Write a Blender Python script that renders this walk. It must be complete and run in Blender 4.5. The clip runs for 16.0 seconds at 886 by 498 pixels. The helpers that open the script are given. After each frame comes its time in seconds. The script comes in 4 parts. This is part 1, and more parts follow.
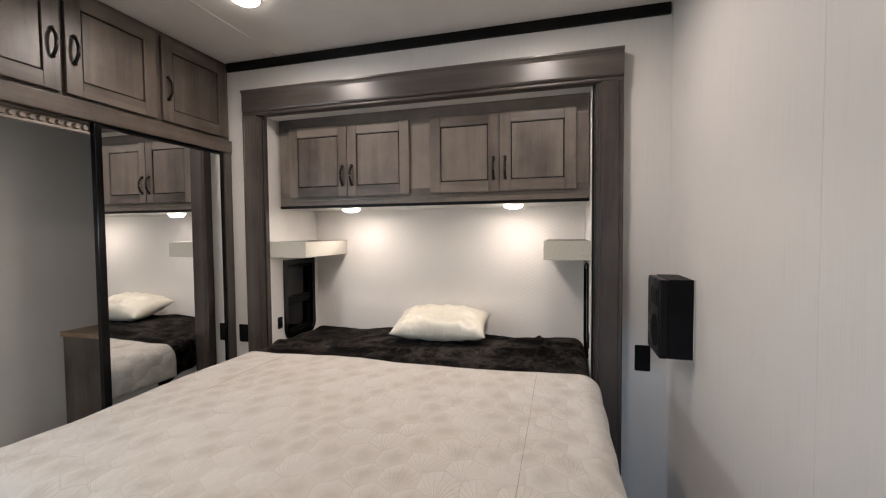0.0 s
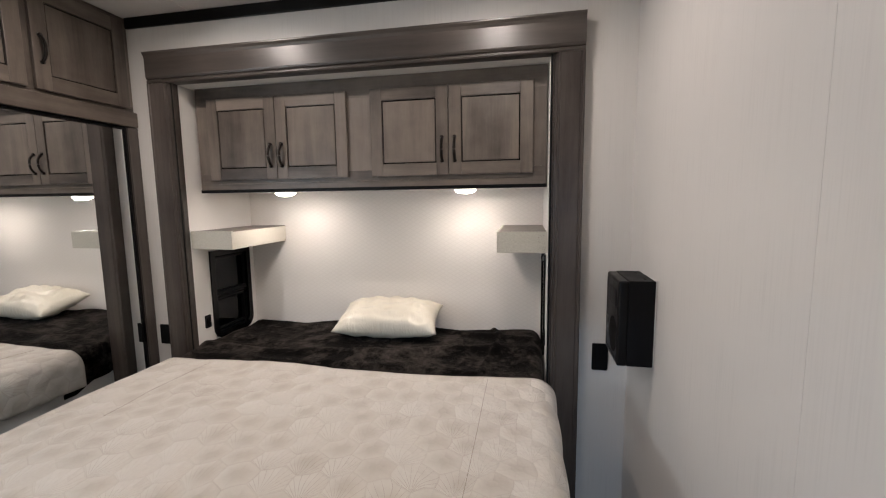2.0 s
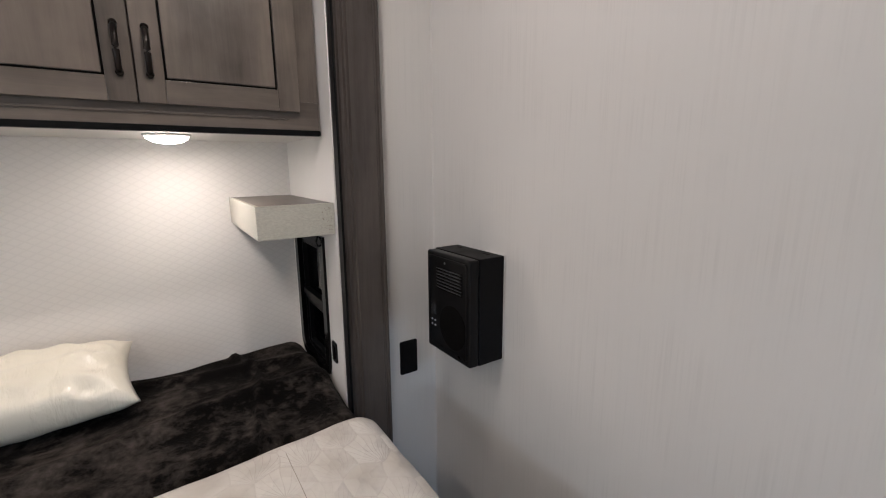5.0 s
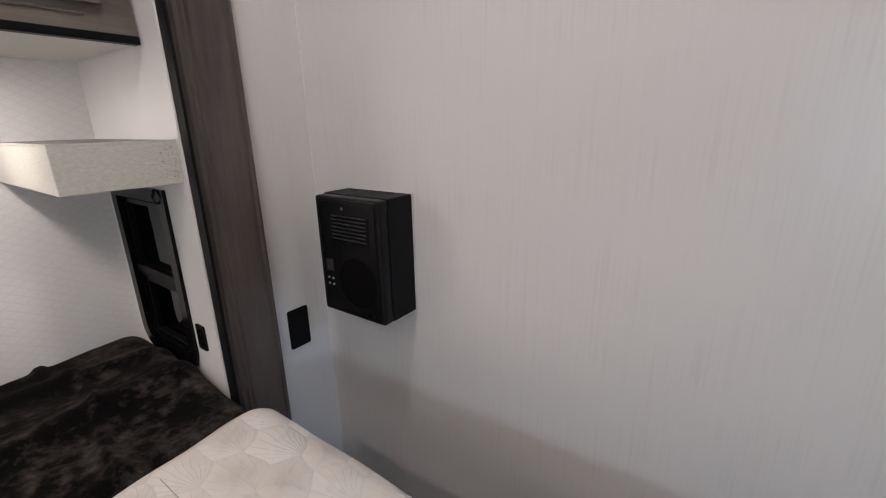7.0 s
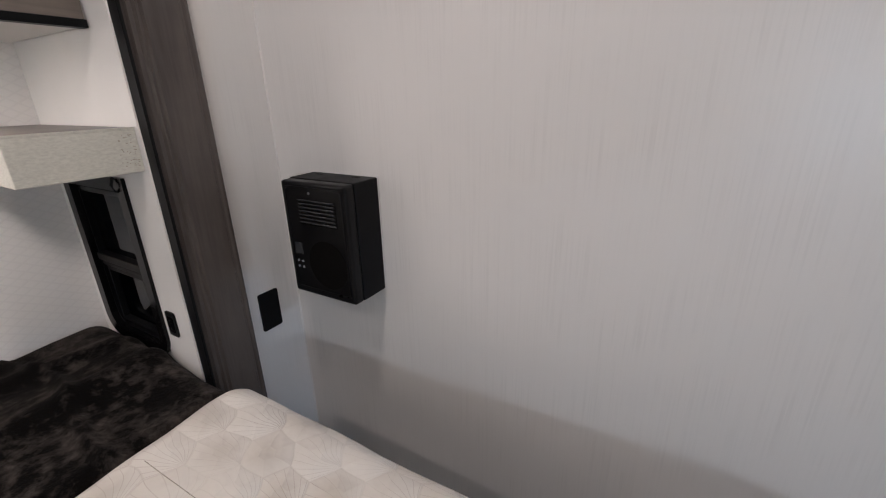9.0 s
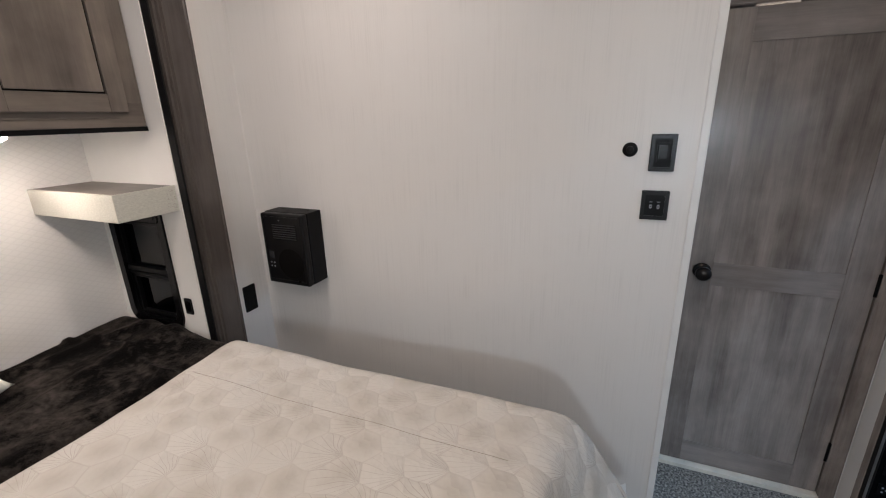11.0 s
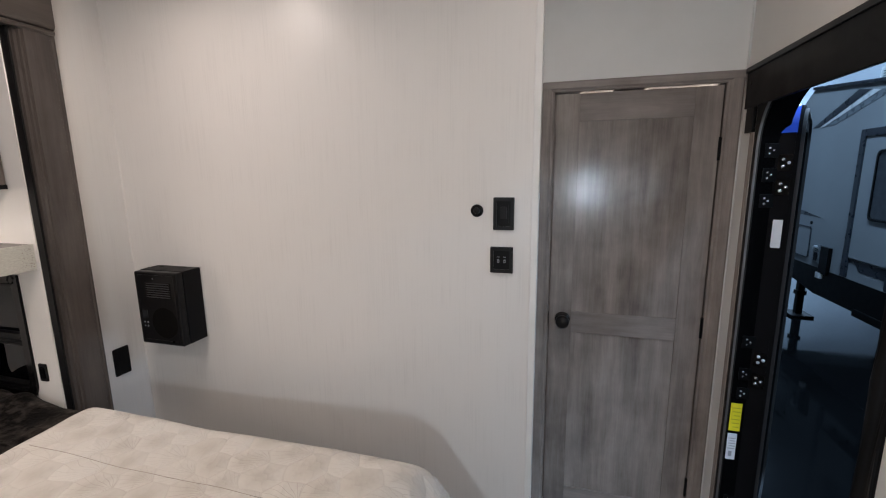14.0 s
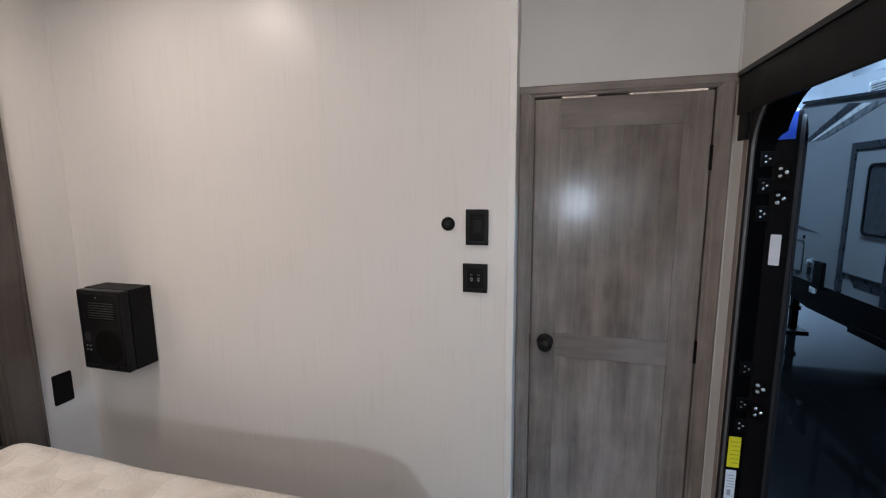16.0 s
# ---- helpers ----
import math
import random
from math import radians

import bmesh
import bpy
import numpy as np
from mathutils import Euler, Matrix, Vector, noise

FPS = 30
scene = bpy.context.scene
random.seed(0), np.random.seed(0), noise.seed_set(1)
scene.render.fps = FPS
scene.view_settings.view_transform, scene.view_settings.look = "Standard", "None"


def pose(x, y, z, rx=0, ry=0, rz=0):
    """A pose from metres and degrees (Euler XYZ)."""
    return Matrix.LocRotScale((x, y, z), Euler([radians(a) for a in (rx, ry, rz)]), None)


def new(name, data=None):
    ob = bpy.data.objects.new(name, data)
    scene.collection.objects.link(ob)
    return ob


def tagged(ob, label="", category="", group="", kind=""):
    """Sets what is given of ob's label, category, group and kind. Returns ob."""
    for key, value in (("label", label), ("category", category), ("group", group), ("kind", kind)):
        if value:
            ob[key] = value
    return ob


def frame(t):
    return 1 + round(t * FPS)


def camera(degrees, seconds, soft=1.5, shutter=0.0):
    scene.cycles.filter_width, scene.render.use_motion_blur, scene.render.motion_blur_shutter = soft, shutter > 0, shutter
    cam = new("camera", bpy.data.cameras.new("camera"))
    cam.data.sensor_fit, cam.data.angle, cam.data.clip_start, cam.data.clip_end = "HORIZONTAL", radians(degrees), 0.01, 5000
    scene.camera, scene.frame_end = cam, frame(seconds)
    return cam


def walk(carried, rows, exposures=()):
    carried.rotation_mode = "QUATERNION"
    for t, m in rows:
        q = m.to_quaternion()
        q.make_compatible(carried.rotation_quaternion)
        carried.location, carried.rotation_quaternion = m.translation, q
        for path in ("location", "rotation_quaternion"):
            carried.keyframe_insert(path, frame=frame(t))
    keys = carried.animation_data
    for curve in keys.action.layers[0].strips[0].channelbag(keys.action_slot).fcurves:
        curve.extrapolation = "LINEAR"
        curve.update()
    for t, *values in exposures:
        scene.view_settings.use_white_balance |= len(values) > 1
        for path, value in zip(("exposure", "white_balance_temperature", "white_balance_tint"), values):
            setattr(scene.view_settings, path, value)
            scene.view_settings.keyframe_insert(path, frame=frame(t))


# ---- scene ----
cam = camera(92.7, 16.0, soft=1.15)
METRES, EYE, TILT, LEAN, TURN = 3.4, 1.45, 0.0, 0.0, 15.6
EXPOSURES = [(0.0, 0.0, 6480, 10), (1.5, -0.02, 6470, 10), (2.5, -0.19, 6450, 10), (3.0, -0.24, 6440, 10), (3.5, -0.20, 6420, 10), (5.0, -0.19, 6260, 10), (7.5, -0.12, 6130, 12), (9.0, -0.12, 6160, 12), (11.5, -0.03, 6530, 11), (16.0, 0.02, 6560, 12)]
ROWS = [
    (0.0, 0.0, 0.0, 0.0, -0.02, -2.28, 0.5),
    (0.5, -0.0031, 0.0031, -0.0028, -0.89, -2.49, 0.56),
    (1.0, -0.0054, 0.0217, -0.0103, -2.15, -2.89, 0.56),
    (1.5, 0.012, 0.053, -0.0055, -3.35, -3.84, 0.67),
    (2.0, 0.0361, 0.0738, 0.0327, -4.52, -6.73, 0.79),
    (2.5, 0.0428, 0.0854, 0.0458, -5.69, -9.15, 0.73),
    (3.0, 0.034, 0.1129, 0.058, -9.06, -9.68, 0.42),
    (3.5, 0.0257, 0.1513, 0.0531, -16.14, -10.33, 0.3),
    (4.0, 0.0229, 0.2093, 0.0398, -26.34, -10.54, 0.2),
    (4.5, 0.0197, 0.2726, 0.0296, -38.15, -10.89, 0.38),
    (5.0, -0.0114, 0.3127, 0.0178, -49.27, -11.01, 0.5),
    (7.5, 0.0039, 0.3833, -0.0091, -71.9, -18.04, 1.32),
    (8.0, 0.0045, 0.3838, -0.0078, -73.06, -18.93, 1.38),
    (8.5, 0.0046, 0.383, -0.006, -74.52, -19.48, 1.37),
    (9.0, -0.0116, 0.3742, 0.0007, -75.34, -20.11, 1.38),
    (11.5, -0.2912, 0.2616, 0.0667, -85.16, -15.72, 0.96),
    (12.0, -0.3209, 0.2545, 0.0721, -86.41, -13.33, 0.79),
    (12.5, -0.3215, 0.2444, 0.0713, -87.66, -12.34, 0.73),
    (13.0, -0.3092, 0.2317, 0.0693, -88.64, -11.55, 0.71),
    (13.5, -0.2846, 0.2079, 0.0611, -89.35, -10.81, 0.68),
    (14.0, -0.2568, 0.1815, 0.0603, -90.0, -10.09, 0.63),
    (14.5, -0.2353, 0.1641, 0.0585, -90.51, -9.48, 0.55),
    (15.0, -0.2252, 0.1531, 0.0564, -90.79, -8.96, 0.5),
    (15.5, -0.215, 0.1484, 0.0562, -90.84, -8.6, 0.49),
    (16.0, -0.2137, 0.1539, 0.0563, -90.67, -8.31, 0.46),
]
walk(cam, [(t, pose(0, 0, EYE, TILT, LEAN, TURN) @ pose(METRES * x, METRES * y, METRES * z, 90 + pitch, roll, yaw)) for t, x, y, z, yaw, pitch, roll in ROWS], exposures=EXPOSURES)

# ---------------------------------------------------------------- light
world = bpy.data.worlds.new("world")
world.use_nodes = True
world.node_tree.nodes["Background"].inputs[0].default_value = (0.30, 0.42, 0.60, 1)
world.node_tree.nodes["Background"].inputs[1].default_value = 0.02
scene.world = world

WARM = (1.0, 0.868, 0.795)
COOL = (0.42, 0.68, 1.0)


def area_lamp(name, m, power, colour, size, size_y=None, shape="DISK", spread=180):
    data = bpy.data.lights.new(name, "AREA")
    data.energy, data.color, data.shape, data.size = power, colour, shape, size
    if size_y:
        data.size_y = size_y
    data.spread = radians(spread)
    ob = new(name, data)
    ob.matrix_world = m
    return ob


CEIL = 2.575
CLOSET_X, CLOSET_BACK = -2.14, -2.60
# the pair at y 0.35 is unseen, added to light the foot end and door
CEILING_SPOTS = ((-1.45, 1.735), (-0.12, 1.72), (-1.47, 0.35), (-0.12, 0.35))
PUCKS = ((-1.385, 2.63), (-0.284, 2.635))
for x, y in CEILING_SPOTS:
    area_lamp("ceiling_lamp", pose(x, y, CEIL - 0.036), (8.0 if x > -1 else 9.8) if y > 1 else (2.4 if x > -1 else 3.8), WARM, 0.11, None, "DISK", 170)
for x, y in PUCKS:
    area_lamp("puck_lamp", pose(x, y, 1.586), 2.5, WARM, 0.10)
# the hall outside: two rows of cool tube lights under its roof, then added fill
area_lamp("hall_lamp", pose(2.0, -2.2, 5.6), 500, COOL, 12.0, 0.6, "RECTANGLE")
area_lamp("hall_lamp", pose(0.0, -11.0, 5.6), 2700, COOL, 14.0, 0.6, "RECTANGLE")
# added fill without a fixture: brightens the end wall and its floor reflection
area_lamp("hall_lamp", pose(17.0, -7.0, 5.6), 2600, COOL, 5.0, 5.0, "RECTANGLE")
# added fill aimed upward to brighten the hall roof
area_lamp("hall_uplight", pose(14.0, -9.0, 4.9, 180), 1250, COOL, 14.0, 12.0, "RECTANGLE")
# added cool lamp in the far end wall, for the door highlight and fill
area_lamp("window_lamp", pose(CLOSET_BACK - 0.015, 0.073, 1.440, 0, -90, 0), 16.5, (0.74, 0.87, 1.0), 0.18, 0.18, "RECTANGLE")
# the lit washroom behind the closed door
area_lamp("washroom_lamp", pose(1.5, 0.1, 2.45), 20, WARM, 0.3)


# ---------------------------------------------------------------- node helpers
class Graph:
    """A material with short names for its nodes."""

    def __init__(self, name):
        self.m = bpy.data.materials.new(name)
        self.m.use_nodes = True
        self.t = self.m.node_tree
        self.b = self.t.nodes["Principled BSDF"]
        self.co = self.t.nodes.new("ShaderNodeTexCoord").outputs["Object"]

    def put(self, value, socket):
        if isinstance(value, (int, float)):
            socket.default_value = value
        elif isinstance(value, tuple):
            socket.default_value = (*value, 1) if len(value) == 3 and socket.type == "RGBA" else value
        else:
            self.t.links.new(value, socket)

    def math(self, op, a, b=0.0, c=0.0):
        n = self.t.nodes.new("ShaderNodeMath")
        n.operation = op
        for v, s in zip((a, b, c), n.inputs):
            self.put(v, s)
        return n.outputs[0]

    def scaled(self, scale, co=None, rot=(0, 0, 0)):
        n = self.t.nodes.new("ShaderNodeMapping")
        n.inputs["Scale"].default_value = scale
        n.inputs["Rotation"].default_value = rot
        self.t.links.new(co or self.co, n.inputs["Vector"])
        return n.outputs[0]

    def noise(self, scale, detail=4, rough=0.55, co=None, distort=0.0):
        n = self.t.nodes.new("ShaderNodeTexNoise")
        n.inputs["Scale"].default_value, n.inputs["Detail"].default_value = scale, detail
        n.inputs["Roughness"].default_value, n.inputs["Distortion"].default_value = rough, distort
        self.t.links.new(co or self.co, n.inputs["Vector"])
        return n.outputs[0]

    def ramp(self, value, stops):
        n = self.t.nodes.new("ShaderNodeValToRGB")
        while len(n.color_ramp.elements) < len(stops):
            n.color_ramp.elements.new(0.5)
        for e, (at, col) in zip(n.color_ramp.elements, stops):
            e.position = at
            e.color = (col, col, col, 1) if isinstance(col, (int, float)) else (*col, 1)
        self.t.links.new(value, n.inputs[0])
        return n.outputs[0]

    def mix(self, fac, a, b, kind="MIX"):
        n = self.t.nodes.new("ShaderNodeMix")
        n.data_type, n.blend_type = "RGBA", kind
        self.put(fac, n.inputs[0])
        self.put(a, n.inputs[6])
        self.put(b, n.inputs[7])
        return n.outputs[2]

    def bump(self, height, strength, distance=0.002, normal=None):
        n = self.t.nodes.new("ShaderNodeBump")
        n.inputs["Strength"].default_value, n.inputs["Distance"].default_value = strength, distance
        self.t.links.new(height, n.inputs["Height"])
        if normal:
            self.t.links.new(normal, n.inputs["Normal"])
        self.t.links.new(n.outputs[0], self.b.inputs["Normal"])
        return n.outputs[0]

    def split(self, co=None):
        n = self.t.nodes.new("ShaderNodeSeparateXYZ")
        self.t.links.new(co or self.co, n.inputs[0])
        return n.outputs

    def join(self, x, y, z=0.0):
        n = self.t.nodes.new("ShaderNodeCombineXYZ")
        for v, s in zip((x, y, z), n.inputs):
            self.put(v, s)
        return n.outputs[0]

    def done(self, colour, rough, metal=0.0, spec=0.5):
        self.put(colour, self.b.inputs["Base Color"])
        self.put(rough, self.b.inputs["Roughness"])
        self.b.inputs["Metallic"].default_value = metal
        self.b.inputs["Specular IOR Level"].default_value = spec
        return self.m


def wood(name, dark, light, along="z", rough=0.36, grain=1.0, per_object=0.0, mottle=0.30, spec=0.5, board_step=0.16):
    """Stained or printed wood with grain along one axis."""
    g = Graph(name)
    info = g.t.nodes.new("ShaderNodeObjectInfo")
    off = g.math("MULTIPLY", info.outputs["Random"], 37.0)
    x, y, z = g.split()
    co = g.join(g.math("ADD", x, off), g.math("ADD", y, off), g.math("ADD", z, off))
    s = {"x": (2.4, 24, 24), "y": (24, 2.4, 24), "z": (24, 24, 2.4)}[along]
    fine = {"x": (5, 240, 240), "y": (240, 5, 240), "z": (240, 240, 5)}[along]
    board = {"x": (0.5, 7, 7), "y": (7, 0.5, 7), "z": (7, 7, 0.5)}[along]
    a = g.noise(1.0, 7, 0.66, g.scaled(s, co), 0.35)
    b = g.noise(1.0, 3, 0.6, g.scaled(fine, co))
    c = g.noise(4.5, 4, 0.6, co)
    d = g.ramp(g.noise(1.0, 0, 0.4, g.scaled(board, co)), ((0.41, 0.0), (0.445, 0.40), (0.52, 0.50), (0.555, 1.0)))
    tone = g.math("ADD", g.math("MULTIPLY", a, 0.62 * grain), g.math("MULTIPLY", b, 0.16 * grain))
    tone = g.math("ADD", tone, g.math("MULTIPLY", c, mottle))
    tone = g.math("ADD", tone, g.math("MULTIPLY", d, board_step))
    tone = g.math("ADD", tone, g.math("MULTIPLY", g.math("SUBTRACT", info.outputs["Random"], 0.5), per_object))
    base = 0.5 * board_step + 0.5 * mottle + 0.39 * grain
    col = g.mix(g.ramp(tone, ((base - 0.22, 0.0), (base + 0.22, 1.0))), dark, light)
    g.bump(a, 0.03, 0.0006)
    return g.done(col, rough, 0.0, spec)


def plain(name, colour, rough=0.5, metal=0.0, vary=0.12, scale=9.0, bump=0.05, fine=220.0, spec=0.5):
    g = Graph(name)
    a = g.noise(scale, 4)
    b = g.noise(fine, 3)
    lo = tuple(c * (1 - vary) for c in colour)
    hi = tuple(min(1, c * (1 + vary)) for c in colour)
    g.bump(b, bump, 0.0008)
    return g.done(g.mix(g.ramp(a, ((0.35, 0.0), (0.65, 1.0))), lo, hi), g.ramp(a, ((0.3, max(0.02, rough - 0.06)), (0.7, min(1, rough + 0.06)))), metal, spec)


def linen_wall(name, colour, rough=0.27):
    """Vinyl wall panel with fine vertical linen streaks."""
    g = Graph(name)
    streak = g.noise(1.0, 3, 0.55, g.scaled((190, 190, 2.6)))
    slub = g.noise(1.0, 2, 0.5, g.scaled((95, 95, 4.5)))
    where = g.ramp(g.noise(7.0, 3), ((0.40, 0.12), (0.64, 1.0)))
    patch = g.noise(1.6, 3)
    f = g.math("ADD", g.math("MULTIPLY", streak, 0.7), g.math("MULTIPLY", slub, 0.3))
    lo, hi = tuple(c * 0.940 for c in colour), tuple(c * 1.010 for c in colour)
    # shading of the embossed streaks is painted in as darker colour, besides the bump
    streak_shade = g.math("MULTIPLY", g.ramp(f, ((0.36, 1.0), (0.52, 0.0))), where)
    col = g.mix(streak_shade, hi, lo)
    col = g.mix(g.math("MULTIPLY", patch, 0.12), col, tuple(c * 0.8 for c in colour))
    g.bump(f, 0.14, 0.0006)
    return g.done(col, rough + 0.10)


def lattice_wall(name, colour):
    """Wall covering embossed with a fine slanted lattice."""
    g = Graph(name)
    x, y, z = g.split()
    u = g.math("PINGPONG", g.math("ADD", g.math("MULTIPLY", x, 21.0), g.math("MULTIPLY", z, 36.0)), 0.5)
    v = g.math("PINGPONG", g.math("SUBTRACT", g.math("MULTIPLY", x, 21.0), g.math("MULTIPLY", z, 36.0)), 0.5)
    line = g.math("MINIMUM", u, v)
    rise = g.ramp(line, ((0.02, 0.0), (0.16, 1.0)))
    patch = g.noise(2.5, 3)
    col = g.mix(rise, tuple(c * 0.945 for c in colour), colour)
    col = g.mix(g.math("MULTIPLY", patch, 0.14), col, tuple(c * 0.84 for c in colour))
    g.bump(g.math("ADD", rise, g.math("MULTIPLY", g.noise(400, 2), 0.25)), 0.15, 0.0012)
    return g.done(col, 0.55)


def printed_quilt(name):
    """Cream cotton printed with hexagons, some of them filled with fans of fine lines."""
    g = Graph(name)
    flat = g.t.nodes.new("ShaderNodeTexCoord").outputs["UV"]
    x, y, z = g.split(flat)
    wob = g.math("MULTIPLY", g.math("SUBTRACT", g.noise(3.5, 2), 0.5), 0.9)
    px = g.math("ADD", g.math("MULTIPLY", x, 1 / 0.116), wob)
    py = g.math("SUBTRACT", g.math("MULTIPLY", y, 1 / 0.116), wob)
    r3 = math.sqrt(3)

    def cell(ox, oy):
        ax = g.math("SUBTRACT", g.math("FLOORED_MODULO", g.math("SUBTRACT", px, ox), 1.0), 0.5)
        ay = g.math("SUBTRACT", g.math("FLOORED_MODULO", g.math("SUBTRACT", py, oy), r3), r3 / 2)
        d = g.math("ADD", g.math("MULTIPLY", ax, ax), g.math("MULTIPLY", ay, ay))
        return ax, ay, d

    ax, ay, da = cell(0.0, 0.0)
    bx, by, db = cell(0.5, r3 / 2)
    pick = g.math("LESS_THAN", da, db)
    gx = g.math("ADD", bx, g.math("MULTIPLY", pick, g.math("SUBTRACT", ax, bx)))
    gy = g.math("ADD", by, g.math("MULTIPLY", pick, g.math("SUBTRACT", ay, by)))
    hexd = g.math("MAXIMUM", g.math("ABSOLUTE", gx), g.math("ADD", g.math("MULTIPLY", g.math("ABSOLUTE", gx), 0.5), g.math("MULTIPLY", g.math("ABSOLUTE", gy), r3 / 2)))
    edge = g.ramp(hexd, ((0.478, 0.0), (0.488, 1.0)))
    cx = g.math("ROUND", g.math("MULTIPLY", g.math("SUBTRACT", px, gx), 2.0))
    cy = g.math("ROUND", g.math("MULTIPLY", g.math("SUBTRACT", py, gy), 2.0 / r3))
    wn = g.t.nodes.new("ShaderNodeTexWhiteNoise")
    wn.noise_dimensions = "2D"
    g.t.links.new(g.join(cx, cy), wn.inputs[0])
    rnd = wn.outputs[0]
    vx, vy = gx, g.math("ADD", gy, 0.577)
    ang = g.math("ARCTAN2", vx, vy)
    spoke = g.math("PINGPONG", g.math("MULTIPLY", ang, 5.2), 0.5)
    dist = g.math("SQRT", g.math("ADD", g.math("MULTIPLY", vx, vx), g.math("MULTIPLY", vy, vy)))
    width = g.math("DIVIDE", 0.030, g.math("MAXIMUM", dist, 0.12))
    fan = g.math("MULTIPLY", g.math("LESS_THAN", spoke, width), g.math("GREATER_THAN", rnd, 0.40))
    fade = g.ramp(g.noise(5.0, 3), ((0.38, 0.22), (0.64, 1.0)))
    lines = g.math("MULTIPLY", g.math("MAXIMUM", g.math("MULTIPLY", edge, 0.38), g.math("MULTIPLY", fan, 0.85)), fade)
    blob = g.math("MULTIPLY", g.math("LESS_THAN", rnd, 0.62), g.ramp(hexd, ((0.10, 1.0), (0.42, 0.0))))
    tone = g.mix(rnd, (0.530, 0.494, 0.444), (0.575, 0.543, 0.497))
    tone = g.mix(g.math("MULTIPLY", blob, 0.70), tone, (0.425, 0.386, 0.335))
    tone = g.mix(g.math("MULTIPLY", g.noise(1.5, 3), 0.25), tone, (0.44, 0.39, 0.33))
    col = g.mix(g.math("MULTIPLY", lines, 0.56), tone, (0.25, 0.20, 0.155))
    weave = g.noise(900, 2)
    puff = g.math("ADD", g.noise(9, 3), g.ramp(hexd, ((0.15, 0.55), (0.5, 0.0))))
    n1 = g.bump(puff, 0.75, 0.020)
    g.bump(weave, 0.15, 0.0006, n1)
    g.b.inputs["Sheen Weight"].default_value = 0.15
    return g.done(col, 0.85, 0.0, 0.2)


def plush(name):
    g = Graph(name)
    nap_sheen = g.math("ADD", g.math("MULTIPLY", g.noise(7.0, 6, 0.7), 0.65), g.math("MULTIPLY", g.noise(26.0, 5, 0.7), 0.35))
    fur = g.noise(320, 3)
    # sheen of the brushed pile is put into the colour as lighter patches
    col = g.mix(g.ramp(nap_sheen, ((0.47, 0.0), (0.64, 1.0))), (0.0020, 0.0017, 0.0015), (0.068, 0.057, 0.050))
    col = g.mix(g.math("MULTIPLY", fur, 0.5), col, (0.004, 0.0034, 0.0032))
    n1 = g.bump(g.noise(14, 4), 0.5, 0.012)
    g.bump(fur, 0.6, 0.004, n1)
    g.b.inputs["Sheen Weight"].default_value = 0.07
    g.b.inputs["Sheen Roughness"].default_value = 0.4
    g.b.inputs["Sheen Tint"].default_value = (0.5, 0.44, 0.4, 1)
    return g.done(col, 0.9, 0.0, 0.03)


def satin(name):
    g = Graph(name)
    a = g.noise(42, 3)
    col = g.mix(g.noise(5, 3), (0.60, 0.56, 0.46), (0.74, 0.70, 0.60))
    n1 = g.bump(g.noise(1.0, 4, 0.6, g.scaled((26, 9, 9)), 0.6), 0.55, 0.014)
    g.bump(a, 0.45, 0.003, n1)
    g.b.inputs["Coat Weight"].default_value = 0.35
    g.b.inputs["Coat Roughness"].default_value = 0.22
    return g.done(col, 0.42)


def carpet(name):
    g = Graph(name)
    a = g.noise(105, 3, 0.75)
    b = g.noise(60, 3)
    col = g.mix(g.ramp(a, ((0.42, 0.0), (0.58, 1.0))), (0.030, 0.028, 0.026), (0.36, 0.335, 0.305))
    col = g.mix(g.ramp(b, ((0.45, 0.0), (0.6, 0.6))), col, (0.125, 0.116, 0.106))
    g.bump(a, 1.0, 0.006)
    return g.done(col, 0.95)


def glow(name, colour, strength):
    g = Graph(name)
    g.b.inputs["Emission Color"].default_value = (*colour, 1)
    g.b.inputs["Emission Strength"].default_value = strength
    return g.done((0.9, 0.88, 0.84), 0.4)


def glass(name, tint=(0.8, 0.85, 0.88), rough=0.02):
    g = Graph(name)
    g.b.inputs["Transmission Weight"].default_value = 1.0
    g.b.inputs["IOR"].default_value = 1.45
    return g.done(tint, rough)


def speckle_shelf(name):
    """Pale textured laminate with raised flecks."""
    g = Graph(name)
    a = g.noise(1.0, 3, 0.6, g.scaled((90, 90, 230)))
    col = g.mix(g.ramp(a, ((0.36, 0.0), (0.66, 1.0))), (0.445, 0.43, 0.37), (0.53, 0.51, 0.445))
    g.bump(a, 0.5, 0.002)
    return g.done(col, 0.45)


M_WALL = linen_wall("wall_vinyl", (0.615, 0.592, 0.565))
M_WALL_PLAIN = plain("smooth_white_panel", (0.68, 0.66, 0.63), 0.42, 0, 0.04, 3.0, 0.04)
M_LATTICE = lattice_wall("lattice_vinyl", (0.72, 0.69, 0.655))
M_CEIL = plain("ceiling_panel", (0.68, 0.65, 0.62), 0.5, 0, 0.04, 4.0, 0.08, 90)
M_CAB = wood("stained_maple", (0.040, 0.032, 0.027), (0.178, 0.146, 0.121), "z", 0.36, 0.58, 0.10, 0.46, 0.5, 0.15)
M_CAB_X = wood("stained_maple_across", (0.040, 0.032, 0.027), (0.178, 0.146, 0.121), "x", 0.36, 0.58, 0.10, 0.50)
M_CAB_Y = wood("stained_maple_along", (0.040, 0.032, 0.027), (0.178, 0.146, 0.121), "y", 0.36, 0.58, 0.10, 0.50)
M_TRIM = wood("dark_trim_upright", (0.036, 0.029, 0.026), (0.092, 0.077, 0.068), "z", 0.27, 0.75)
M_TRIM_X = wood("dark_trim_across", (0.032, 0.026, 0.0225), (0.082, 0.068, 0.059), "x", 0.33, 0.8)
